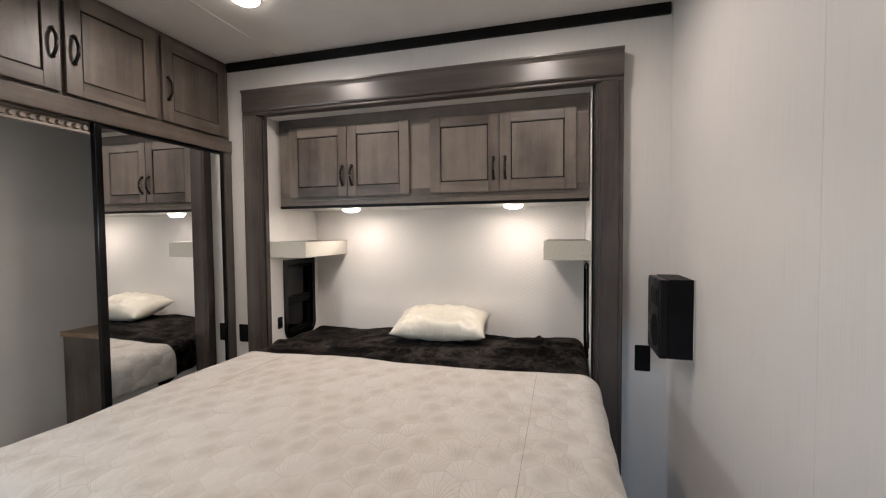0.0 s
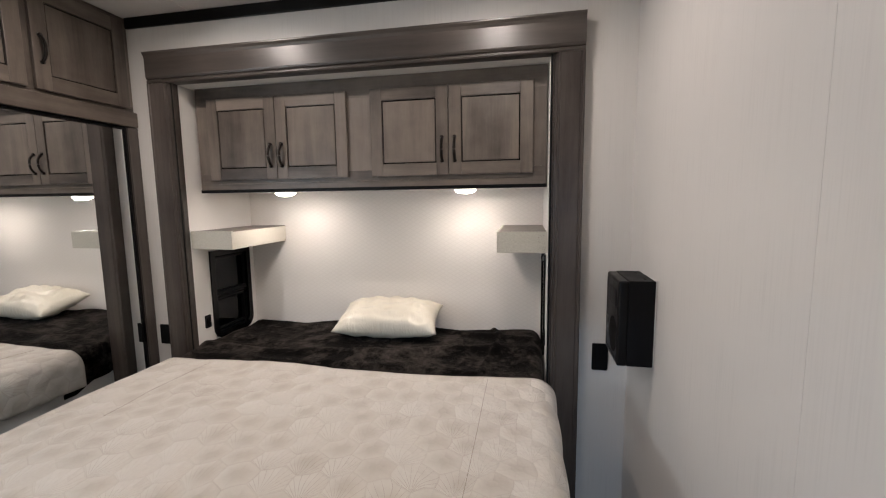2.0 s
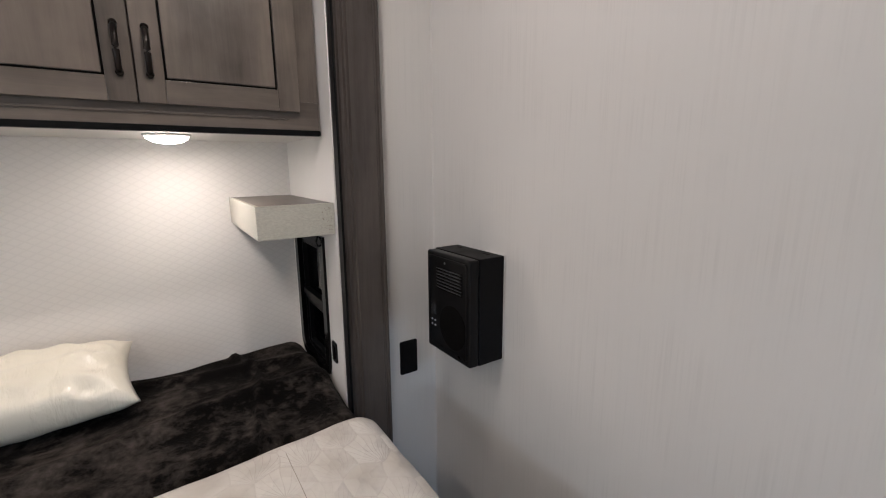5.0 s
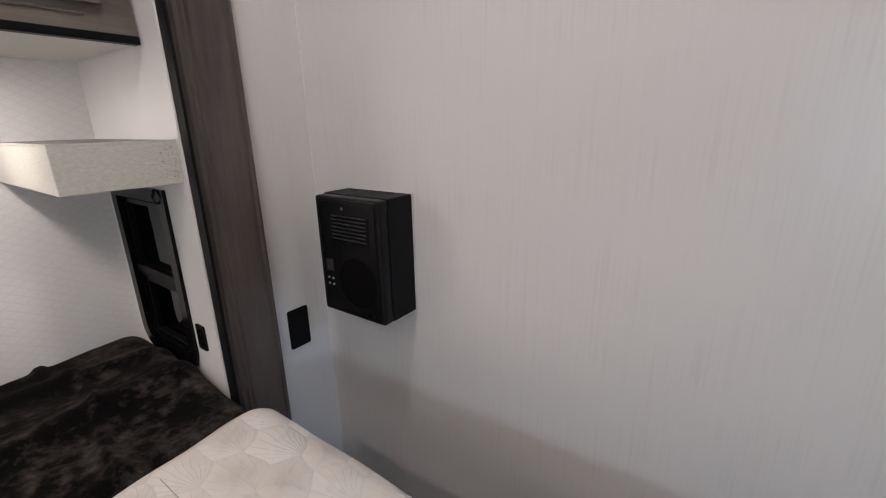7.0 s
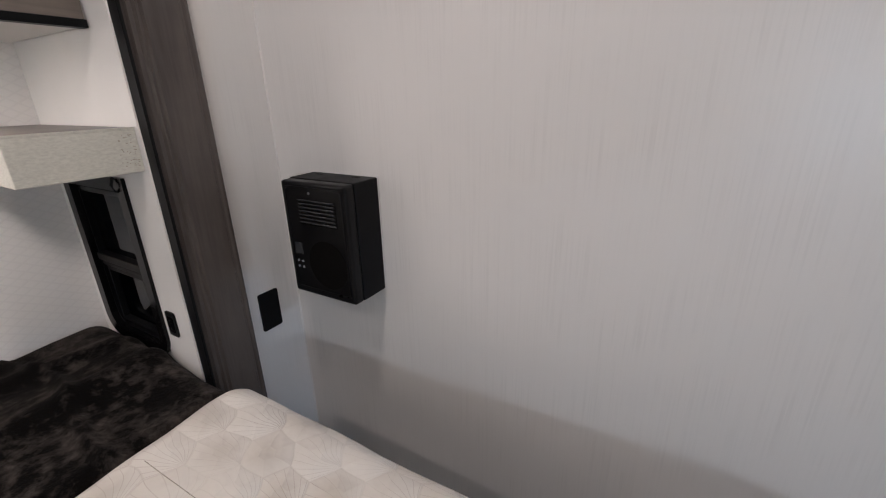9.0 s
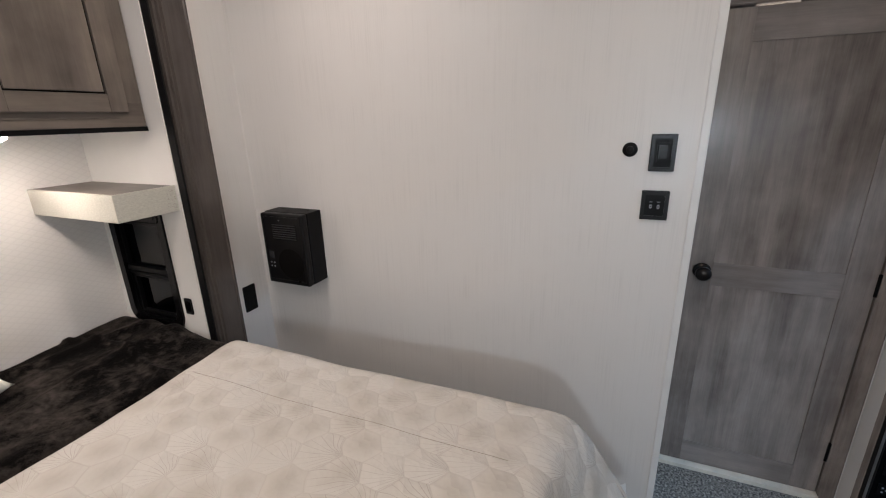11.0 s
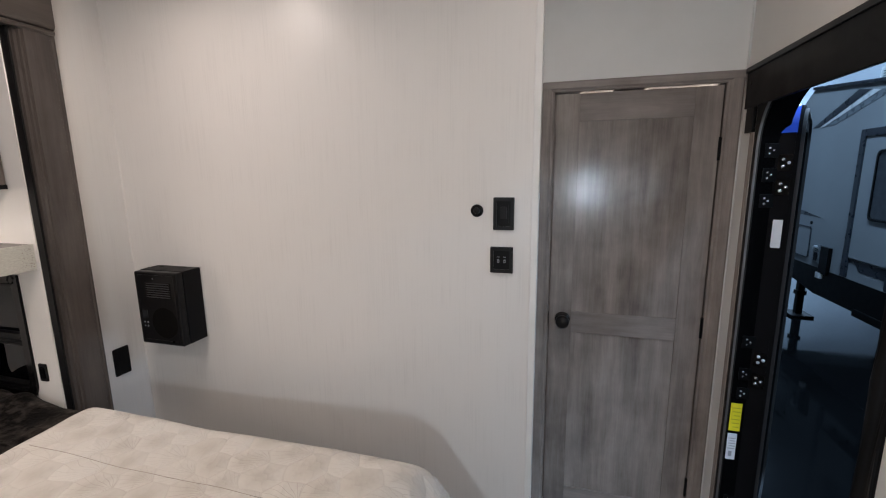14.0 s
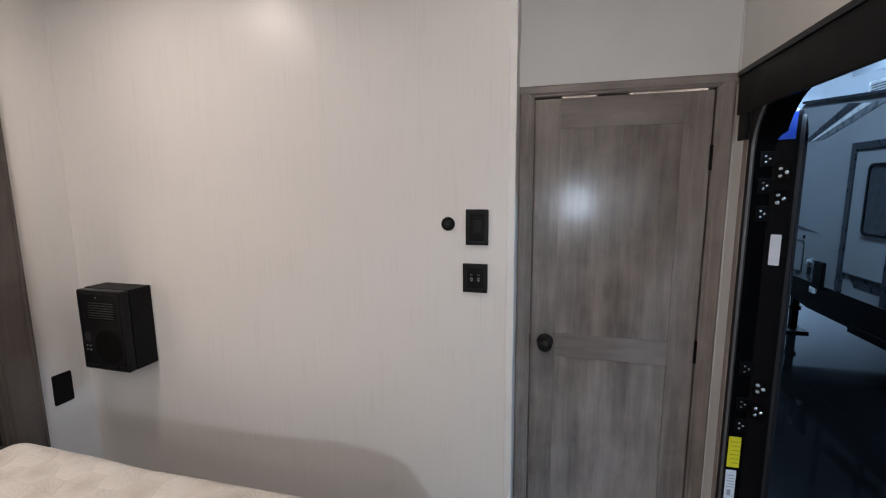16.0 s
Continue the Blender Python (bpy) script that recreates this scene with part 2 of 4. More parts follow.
M_DOOR = wood("grey_door_laminate", (0.140, 0.116, 0.103), (0.318, 0.272, 0.243), "z", 0.19, 1.05, 0.0, 0.60, 0.28, 0.14)
M_DOOR_Y = wood("grey_door_laminate_across", (0.150, 0.126, 0.113), (0.325, 0.280, 0.254), "y", 0.19, 0.75, 0.0, 0.50, 0.28, 0.10)
M_GROOVE = plain("dark_groove", (0.0025, 0.002, 0.0019), 0.6, spec=0.1)
M_CHEST_TOP = wood("tan_edge_laminate", (0.20, 0.13, 0.08), (0.33, 0.23, 0.15), "y", 0.4, 0.8)
M_BLACK = plain("black_plastic", (0.0030, 0.0030, 0.0034), 0.42, 0, 0.2, spec=0.14)
M_BLACK_GLOSS = plain("black_gloss", (0.0025, 0.0025, 0.0028), 0.2, 0, 0.2, spec=0.22)
M_BLACK_SATIN = plain("black_satin_plate", (0.0060, 0.0058, 0.0062), 0.32, 0, 0.15, spec=0.25)
M_BLACK_TRIM = plain("black_ceiling_trim", (0.0035, 0.003, 0.003), 0.4, spec=0.15)
M_HEATER = plain("black_powder_coat", (0.0036, 0.0034, 0.0040), 0.5, 0, 0.15, 14, 0.15, 500, 0.14)
M_BEZEL = plain("satin_black_bezel", (0.0040, 0.0038, 0.0042), 0.34, 0, 0.15, 14, 0.1, 500, 0.20)
M_SLAT = plain("dark_grey_slat", (0.032, 0.032, 0.034), 0.35, 0, 0.1, spec=0.4)
M_BRONZE = plain("oiled_bronze", (0.022, 0.018, 0.016), 0.32, 0.8)
M_STEEL = plain("bright_screw_steel", (0.75, 0.78, 0.82), 0.28, 0.9)
M_SEAL = plain("grey_rubber_seal", (0.035, 0.035, 0.038), 0.55)
M_ALU = plain("thin_aluminium_edge", (0.26, 0.26, 0.27), 0.4, 0.7)
M_LABEL_WHITE = plain("white_sticker", (0.66, 0.68, 0.72), 0.5, 0, 0.03)
M_LABEL_YELLOW = plain("yellow_sticker", (0.72, 0.62, 0.02), 0.5, 0, 0.05)
M_PRINT_YELLOW = plain("printed_olive", (0.42, 0.36, 0.02), 0.5)
M_PRINT_GREY = plain("printed_grey", (0.30, 0.31, 0.34), 0.5)
M_DISPLAY = plain("dim_display", (0.035, 0.037, 0.04), 0.25)
M_STITCH = plain("taupe_stitching", (0.27, 0.235, 0.20), 0.8)
M_QUILT = printed_quilt("printed_quilt")
M_PLUSH = plush("dark_plush")
M_SATIN = satin("cream_satin")
M_SHELF = speckle_shelf("pale_shelf_laminate")
M_CARPET = carpet("speckled_carpet")
M_MIRROR = Graph("mirror_silver").done((0.86, 0.87, 0.87), 0.0, 1.0)
M_GLASS = glass("tinted_glass", (0.06, 0.066, 0.074))
M_LAMP = glow("lamp_diffuser", (1.0, 0.90, 0.80), 30.0)
# glow of the made-up panel in the end wall
M_FILL_GLOW = glow("fill_panel_glow", (0.70, 0.86, 1.0), 5.0)
M_THRESHOLD = plain("bright_threshold", (0.62, 0.57, 0.49), 0.4)
M_CLOTH = plain("platform_fabric", (0.05, 0.045, 0.042), 0.8)
M_WHITE_EDGE = plain("white_edge_strip", (0.62, 0.61, 0.59), 0.35, 0, 0.03)


# ---------------------------------------------------------------- mesh helpers
HOME = {}


def thing(name, at, label, category, group="", kind=""):
    ob = new(name)
    ob.empty_display_size = 0.05
    ob.location = at
    HOME[ob] = Vector(at)
    return tagged(ob, label, category, group, kind)


def part(name, bm, material, parent=None, label="", smooth=False, kind=""):
    """Links a bmesh, given in the world's metres, as one mesh under a thing or a part."""
    home = HOME.get(parent, Vector((0, 0, 0)))
    bmesh.ops.translate(bm, verts=bm.verts, vec=-home)
    me = bpy.data.meshes.new(name)
    bm.normal_update()
    bm.to_mesh(me)
    bm.free()
    me.materials.append(material)
    if smooth:
        for p in me.polygons:
            p.use_smooth = True
    ob = new(name, me)
    ob.parent = parent
    HOME[ob] = home
    return tagged(ob, label, kind=kind)


def solid(name, bm, material, label, category, group="", kind="", smooth=False):
    """A thing that is one mesh, its origin at its base."""
    lo = [min(v.co[i] for v in bm.verts) for i in range(3)]
    hi = [max(v.co[i] for v in bm.verts) for i in range(3)]
    at = Vector(((lo[0] + hi[0]) / 2, (lo[1] + hi[1]) / 2, lo[2]))
    bmesh.ops.translate(bm, verts=bm.verts, vec=-at)
    me = bpy.data.meshes.new(name)
    bm.to_mesh(me)
    bm.free()
    me.materials.append(material)
    if smooth:
        for p in me.polygons:
            p.use_smooth = True
    ob = new(name, me)
    ob.location = at
    HOME[ob] = at
    return tagged(ob, label, category, group, kind)


def box(x0, x1, y0, y1, z0, z1, bevel=0.0, bm=None, segments=2):
    own = bm is None
    bm = bm or bmesh.new()
    m = Matrix.LocRotScale(((x0 + x1) / 2, (y0 + y1) / 2, (z0 + z1) / 2), None, (abs(x1 - x0), abs(y1 - y0), abs(z1 - z0)))
    made = bmesh.ops.create_cube(bm, size=1, matrix=m)["verts"]
    if bevel:
        edges = {e for v in made for e in v.link_edges}
        bmesh.ops.bevel(bm, geom=list(edges), offset=bevel, segments=segments, profile=0.6, affect="EDGES")
    return bm


def boxes(*specs, bevel=0.0):
    bm = bmesh.new()
    for s in specs:
        box(*s, bevel=bevel, bm=bm)
    return bm


def rod(a, b, r, n=16, bm=None, r2=None):
    bm = bm or bmesh.new()
    a, b = Vector(a), Vector(b)
    m = Matrix.Translation((a + b) / 2) @ (b - a).to_track_quat("Z", "Y").to_matrix().to_4x4()
    bmesh.ops.create_cone(bm, cap_ends=True, segments=n, radius1=r, radius2=r if r2 is None else r2, depth=(b - a).length, matrix=m)
    return bm


def lathe(profile, m, n=28):
    """Turns (radius, height) pairs about the local z axis."""
    bm = bmesh.new()
    rings = []
    for r, h in profile:
        rings.append([bm.verts.new(m @ Vector((r * math.cos(k * math.tau / n), r * math.sin(k * math.tau / n), h))) for k in range(n)])
    for a, b in zip(rings, rings[1:]):
        for k in range(n):
            bm.faces.new((a[k], a[(k + 1) % n], b[(k + 1) % n], b[k]))
    if profile[0][0] > 1e-5:
        bm.faces.new(rings[0][::-1])
    if profile[-1][0] > 1e-5:
        bm.faces.new(rings[-1])
    bmesh.ops.recalc_face_normals(bm, faces=bm.faces)
    return bm


def extruded(outline, m, depth):
    """A flat outline (x, y) drawn out along local z by depth, at the pose m."""
    bm = bmesh.new()
    lo = [bm.verts.new(m @ Vector((x, y, 0))) for x, y in outline]
    hi = [bm.verts.new(m @ Vector((x, y, depth))) for x, y in outline]
    n = len(outline)
    bm.faces.new(lo[::-1])
    bm.faces.new(hi)
    for k in range(n):
        bm.faces.new((lo[k], lo[(k + 1) % n], hi[(k + 1) % n], hi[k]))
    bmesh.ops.recalc_face_normals(bm, faces=bm.faces)
    return bm


def rounded(w, h, r, n=6, corners=(1, 1, 1, 1)):
    """Outline of a rectangle centred on 0 with rounded corners (from the lower right, counter-clockwise)."""
    pts = []
    for k, (sx, sy) in enumerate(((1, -1), (1, 1), (-1, 1), (-1, -1))):
        rr = max(0.002, r * corners[k])
        cx, cy = sx * (w / 2 - rr), sy * (h / 2 - rr)
        for i in range(n + 1):
            a = math.radians(-90 + 90 * k + 90 * i / n)
            pts.append((cx + rr * math.cos(a), cy + rr * math.sin(a)))
    return pts


def ring(outer, inner, m, depth):
    """A frame between two outlines of as many points, drawn out along local z."""
    bm = bmesh.new()
    rows = []
    for pts, z in ((outer, 0), (outer, depth), (inner, depth), (inner, 0)):
        rows.append([bm.verts.new(m @ Vector((x, y, z))) for x, y in pts])
    n = len(outer)
    for a, b in zip(rows, rows[1:] + rows[:1]):
        for k in range(n):
            bm.faces.new((a[k], a[(k + 1) % n], b[(k + 1) % n], b[k]))
    bmesh.ops.recalc_face_normals(bm, faces=bm.faces)
    return bm


def sweep(path, r, n=8):
    """A round bar along a path of points."""
    bm = bmesh.new()
    pts = [Vector(p) for p in path]
    rings = []
    for i, p in enumerate(pts):
        d = (pts[min(i + 1, len(pts) - 1)] - pts[max(i - 1, 0)]).normalized()
        q = d.to_track_quat("Z", "Y")
        rings.append([bm.verts.new(p + q @ Vector((r * math.cos(k * math.tau / n), r * math.sin(k * math.tau / n), 0))) for k in range(n)])
    for a, b in zip(rings, rings[1:]):
        for k in range(n):
            bm.faces.new((a[k], a[(k + 1) % n], b[(k + 1) % n], b[k]))
    bm.faces.new(rings[0][::-1])
    bm.faces.new(rings[-1])
    bmesh.ops.recalc_face_normals(bm, faces=bm.faces)
    return bm


def moulding(profile, path_axis, a, b, place):
    """A straight run of a profile. profile: (out, up) pairs; place(out, up, along) gives the world point."""
    bm = bmesh.new()
    lo = [bm.verts.new(place(o, u, a)) for o, u in profile]
    hi = [bm.verts.new(place(o, u, b)) for o, u in profile]
    n = len(profile)
    bm.faces.new(lo[::-1])
    bm.faces.new(hi)
    for k in range(n):
        bm.faces.new((lo[k], lo[(k + 1) % n], hi[(k + 1) % n], hi[k]))
    bmesh.ops.recalc_face_normals(bm, faces=bm.faces)
    return bm


# facing west / south / down: local z points out of the wall, local y up
def on_north(x, y, z):
    return Matrix.Translation((x, y, z)) @ Euler((radians(90), 0, 0)).to_matrix().to_4x4()


def on_east(x, y, z, turn=0.0):
    return Matrix.Translation((x, y, z)) @ Euler((radians(90), 0, radians(-90 + turn))).to_matrix().to_4x4()


def on_west(x, y, z):
    return Matrix.Translation((x, y, z)) @ Euler((radians(90), 0, radians(90))).to_matrix().to_4x4()


# ---------------------------------------------------------------- the room
NORTH, SOUTH, DOOR_X, HEAD = 2.365, -0.30, 0.93, 2.93
BAY_L, BAY_R, BAY_TOP = -1.845, 0.152, 2.205


def structure(name, bm, material, label):
    return tagged(part(name, bm, material), label, name.split("_")[0], "", "structure")


structure("floor", box(-2.85, 1.02, -0.37, 3.05, -0.12, 0.0), M_CARPET, "speckled grey cut-pile carpet over the whole bedroom floor")
structure("ceiling", box(-2.85, 1.02, -0.37, 3.05, CEIL, CEIL + 0.1), M_CEIL, "flat pale grey vinyl ceiling panels")
part("ceiling_seam", box(-1.732, -1.718, SOUTH, NORTH, CEIL - 0.004, CEIL + 0.001), M_CEIL, bpy.data.objects["ceiling"])
# wall round the bed bay, opening cut through
structure("wall_north", boxes((-2.85, BAY_L - 0.012, NORTH, NORTH + 0.06, 0, CEIL), (BAY_R + 0.012, 1.02, NORTH, NORTH + 0.06, 0, CEIL), (BAY_L - 0.012, BAY_R + 0.012, NORTH, NORTH + 0.06, BAY_TOP + 0.012, CEIL)), M_WALL, "white linen-textured wall round the bed bay")
WINDOW_Y, WINDOW_Z, WINDOW_W, WINDOW_H = 2.69, 0.985, 0.345, 0.53


def bay_side(name, x0, x1):
    y0, y1, z0, z1 = WINDOW_Y - WINDOW_W / 2, WINDOW_Y + WINDOW_W / 2, WINDOW_Z - WINDOW_H / 2, WINDOW_Z + WINDOW_H / 2
    return structure(name, boxes((x0, x1, NORTH, y0, 0, BAY_TOP), (x0, x1, y1, HEAD, 0, BAY_TOP), (x0, x1, y0, y1, 0, z0), (x0, x1, y0, y1, z1, BAY_TOP)), M_WALL_PLAIN, "smooth white side wall of the bed bay")


bay_side("wall_bay_west", BAY_L - 0.012, BAY_L)
bay_side("wall_bay_east", BAY_R, BAY_R + 0.012)
structure("wall_headboard", box(BAY_L - 0.012, BAY_R + 0.012, HEAD, HEAD + 0.04, 0, BAY_TOP + 0.05), M_LATTICE, "white wall covering with a fine slanted lattice behind the bed")
structure("ceiling_bay", box(BAY_L, BAY_R, NORTH, HEAD, BAY_TOP, BAY_TOP + 0.012), M_WALL_PLAIN, "white soffit of the bed bay")

# the long partition stands a little out of square
EAST_A = Vector((0.532, NORTH))
EAST_DIR = Vector((0.0475, 0.442 - NORTH)).normalized()


def east(y):
    """x of the partition's face at y."""
    return EAST_A.x + (y - EAST_A.y) * EAST_DIR.x / EAST_DIR.y


bm = bmesh.new()
for z in (0.0, CEIL):
    for x, y in ((east(NORTH), NORTH), (east(0.462), 0.462), (east(0.462) + 0.04, 0.462), (east(NORTH) + 0.04, NORTH)):
        bm.verts.new((x, y, z))
bm.verts.ensure_lookup_table()
bm.faces.new(bm.verts[0:4])
bm.faces.new(bm.verts[4:8])
for k in range(4):
    bm.faces.new((bm.verts[k], bm.verts[(k + 1) % 4], bm.verts[4 + (k + 1) % 4], bm.verts[4 + k]))
bmesh.ops.recalc_face_normals(bm, faces=bm.faces)
structure("wall_east", bm, M_WALL, "white vinyl partition with vertical linen streaks")
structure("trim_partition_end", box(east(0.44) - 0.004, east(0.44) + 0.05, 0.440, 0.466, 0, CEIL, 0.003), M_WHITE_EDGE, "white edge strip on the end of the partition")
part("panel_seam", box(east(1.145) - 0.0005, east(1.145) + 0.002, 1.1435, 1.1465, 0.0, CEIL - 0.001), M_WALL, bpy.data.objects["wall_east"])
structure("trim_corner_bead", rod((east(NORTH) - 0.001, NORTH - 0.001, 0.0), (east(NORTH) - 0.001, NORTH - 0.001, CEIL - 0.06), 0.0028, 8), M_WALL, "thin white bead of sealant in the wall corner")
# jog behind the partition and the wall with the inner door
structure("wall_jog", box(east(0.44) + 0.046, 1.02, 0.462, 0.502, 0, CEIL), M_WALL_PLAIN, "short white return wall beside the door")
D0, D1, DTOP = -0.232, 0.402, 1.985
structure("wall_door", boxes((DOOR_X, DOOR_X + 0.04, D1 + 0.012, 0.462, 0, CEIL), (DOOR_X, DOOR_X + 0.04, SOUTH - 0.0, D0 - 0.012, 0, CEIL), (DOOR_X, DOOR_X + 0.04, D0 - 0.012, D1 + 0.012, DTOP + 0.012, CEIL)), M_WALL_PLAIN, "white wall above the inner door")
structure("wall_washroom", boxes((1.02, 2.2, -0.42, -0.37, 0, 2.6), (1.02, 2.2, 0.9, 0.95, 0, 2.6), (2.2, 2.25, -0.42, 0.95, 0, 2.6), (0.97, 2.25, -0.42, 0.95, 2.6, 2.65), (1.02, 2.25, -0.42, 0.95, -0.1, 0.0)), M_WALL_PLAIN, "plain white walls of the washroom behind the door")
# outer wall with the entry door's opening
OX0, OX1, OZ0, OZ1 = 0.02, 0.765, 0.03, 1.940
structure("wall_south", boxes((-2.85, OX0, SOUTH - 0.05, SOUTH, 0, CEIL), (OX1, 1.02, SOUTH - 0.05, SOUTH, 0, CEIL), (OX0, OX1, SOUTH - 0.05, SOUTH, OZ1, CEIL), (OX0, OX1, SOUTH - 0.05, SOUTH, -0.12, OZ0)), M_WALL_PLAIN, "smooth white outer wall with the entry opening")
structure("trim_wall_corner", box(DOOR_X - 0.006, DOOR_X, SOUTH, SOUTH + 0.006, 2.03, CEIL), M_WHITE_EDGE, "thin white corner bead")
# west end: wall beyond the closet, with a hole for the added glow panel
WY0, WY1, WZ0, WZ1 = -0.05, 0.20, 1.315, 1.565
structure("wall_west", boxes((CLOSET_BACK - 0.06, CLOSET_BACK, SOUTH, WY0, 0, CEIL), (CLOSET_BACK - 0.06, CLOSET_BACK, WY1, NORTH, 0, CEIL), (CLOSET_BACK - 0.06, CLOSET_BACK, WY0, WY1, 0, WZ0), (CLOSET_BACK - 0.06, CLOSET_BACK, WY0, WY1, WZ1, CEIL)), M_WALL_PLAIN, "smooth white end wall behind the closet")
# unseen glowing panel and frame, standing in for a cool light near the camera
fill_panel = structure("window_1", box(CLOSET_BACK - 0.045, CLOSET_BACK - 0.035, WY0, WY1, WZ0, WZ1), M_FILL_GLOW, "small glowing panel added in the end wall as a cool light source")
part("window_frame", boxes((CLOSET_BACK - 0.02, CLOSET_BACK + 0.008, WY0 - 0.02, WY0, WZ0 - 0.02, WZ1 + 0.02), (CLOSET_BACK - 0.02, CLOSET_BACK + 0.008, WY1, WY1 + 0.02, WZ0 - 0.02, WZ1 + 0.02), (CLOSET_BACK - 0.02, CLOSET_BACK + 0.008, WY0, WY1, WZ1, WZ1 + 0.02), (CLOSET_BACK - 0.02, CLOSET_BACK + 0.008, WY0, WY1, WZ0 - 0.02, WZ0)), M_BLACK, fill_panel)
structure("trim_ceiling_north", box(-2.13, east(NORTH) - 0.01, NORTH - 0.018, NORTH, 2.517, CEIL - 0.001, 0.004), M_BLACK_TRIM, "black moulding between wall and ceiling")
structure("wall_undercarriage", boxes((-2.83, 1.0, -0.33, 3.0, -0.90, -0.12), (1.0, 2.24, -0.41, 0.94, -0.90, -0.10)), M_BLACK, "dark skirted chassis that carries the camper's floor")

# ---------------------------------------------------------------- bed bay surround and cabinets
def post_profile(w):
    """Deep board, its inner edge stepped and its outer edge beaded: (across from the bay, out)."""
    return [(0, 0), (w, 0), (w, 0.056), (w - 0.004, 0.061), (w - 0.011, 0.061), (w - 0.015, 0.055), (w - 0.020, 0.055), (w - 0.023, 0.059),
            (0.036, 0.059), (0.032, 0.050), (0.026, 0.050), (0.022, 0.041), (0.012, 0.041), (0.009, 0.032), (0, 0.032)]


def bay_surround():
    t = thing("bed_bay_surround", (-0.853, NORTH, 0), "dark grey-brown stained wooden surround of the bed bay", "trim")
    for x, side in ((-1.839, -1), (0.161, 1)):
        bm = moulding(post_profile(0.142), "z", 0.0, 2.204, lambda o, u, a, x=x, side=side: Vector((x + side * o, NORTH - u, a)))
        part("post", bm, M_TRIM, t)
    crown = [(0, 2.204), (0.060, 2.204), (0.064, 2.210), (0.064, 2.218), (0.058, 2.223), (0.066, 2.228), (0.070, 2.238), (0.070, 2.330),
             (0.074, 2.344), (0.082, 2.354), (0.082, 2.362), (0, 2.362)]
    part("crown_board", moulding(crown, "x", -1.972, 0.302, lambda o, u, a: Vector((a, NORTH - o, u))), M_TRIM_X, t)
    for x in (BAY_L - 0.0085, BAY_R + 0.004):
        part("seal_strip", box(x, x + 0.0075, NORTH - 0.038, NORTH - 0.0005, 0.0, 2.205, 0.001), M_BLACK, t, "black rubber seal")
    return t


bay_surround()


def bow_handle(m, length=0.118):
    """A dark bow handle; local y runs along it, local z out of the door."""
    pts = []
    for k in range(15):
        s = -1 + 2 * k / 14
        pts.append(m @ Vector((0, s * length / 2, 0.004 + 0.026 * (1 - abs(s) ** 2.6))))
    bm = sweep(pts, 0.0062, 10)
    side = (m.to_3x3() @ Vector((1, 0, 0))).normalized()
    mid = m.translation
    for v in bm.verts:
        v.co += side * 0.25 * (v.co - mid).dot(side)
    for s in (-1, 1):
        e = m @ Vector((0, s * length / 2, 0.0))
        f = m @ Vector((0, s * length / 2, 0.010))
        rod(e, f, 0.0095, 12, bm)
    return bm


def panel_door(parent, w, h, m, hand, lift, woods, stile=0.063):
    """A cabinet door on the pose m (local x across, y up, z out), with a framed flat panel and a dark groove."""
    up, across = woods
    a, b = w / 2, h / 2
    def laid(bm, name, mat, owner, label="", smooth=False):
        bmesh.ops.transform(bm, matrix=m, verts=bm.verts)
        return part(name, bm, mat, owner, label, smooth)

    d = laid(box(-a + 0.002, a - 0.002, -b + 0.002, b - 0.002, 0.0, 0.004), "door", up, parent)
    for s in (-1, 1):
        x0, x1 = sorted((s * a, s * (a - stile)))
        laid(box(x0, x1, -b, b, 0.004, 0.019, 0.0022), "stile", up, d)
        y0, y1 = sorted((s * b, s * (b - stile)))
        laid(box(-a + stile, a - stile, y0, y1, 0.004, 0.0186, 0.0018), "rail", across, d)
    bm = box(-a + stile + 0.0065, a - stile - 0.0065, -b + stile + 0.0065, b - stile - 0.0065, 0.0065, 0.0145, 0.002)
    bmesh.ops.transform(bm, matrix=m, verts=bm.verts)
    part("panel", bm, up, d)
    bm = box(-a + stile - 0.001, a - stile + 0.001, -b + stile - 0.001, b - stile + 0.001, 0.0045, 0.0085)
    bmesh.ops.transform(bm, matrix=m, verts=bm.verts)
    part("groove", bm, M_GROOVE, d, "dark glazed groove")
    part("handle", bow_handle(m @ Matrix.Translation((hand, lift, 0.019))), M_BRONZE, d, "dark bronze bow handle", True)
    return d


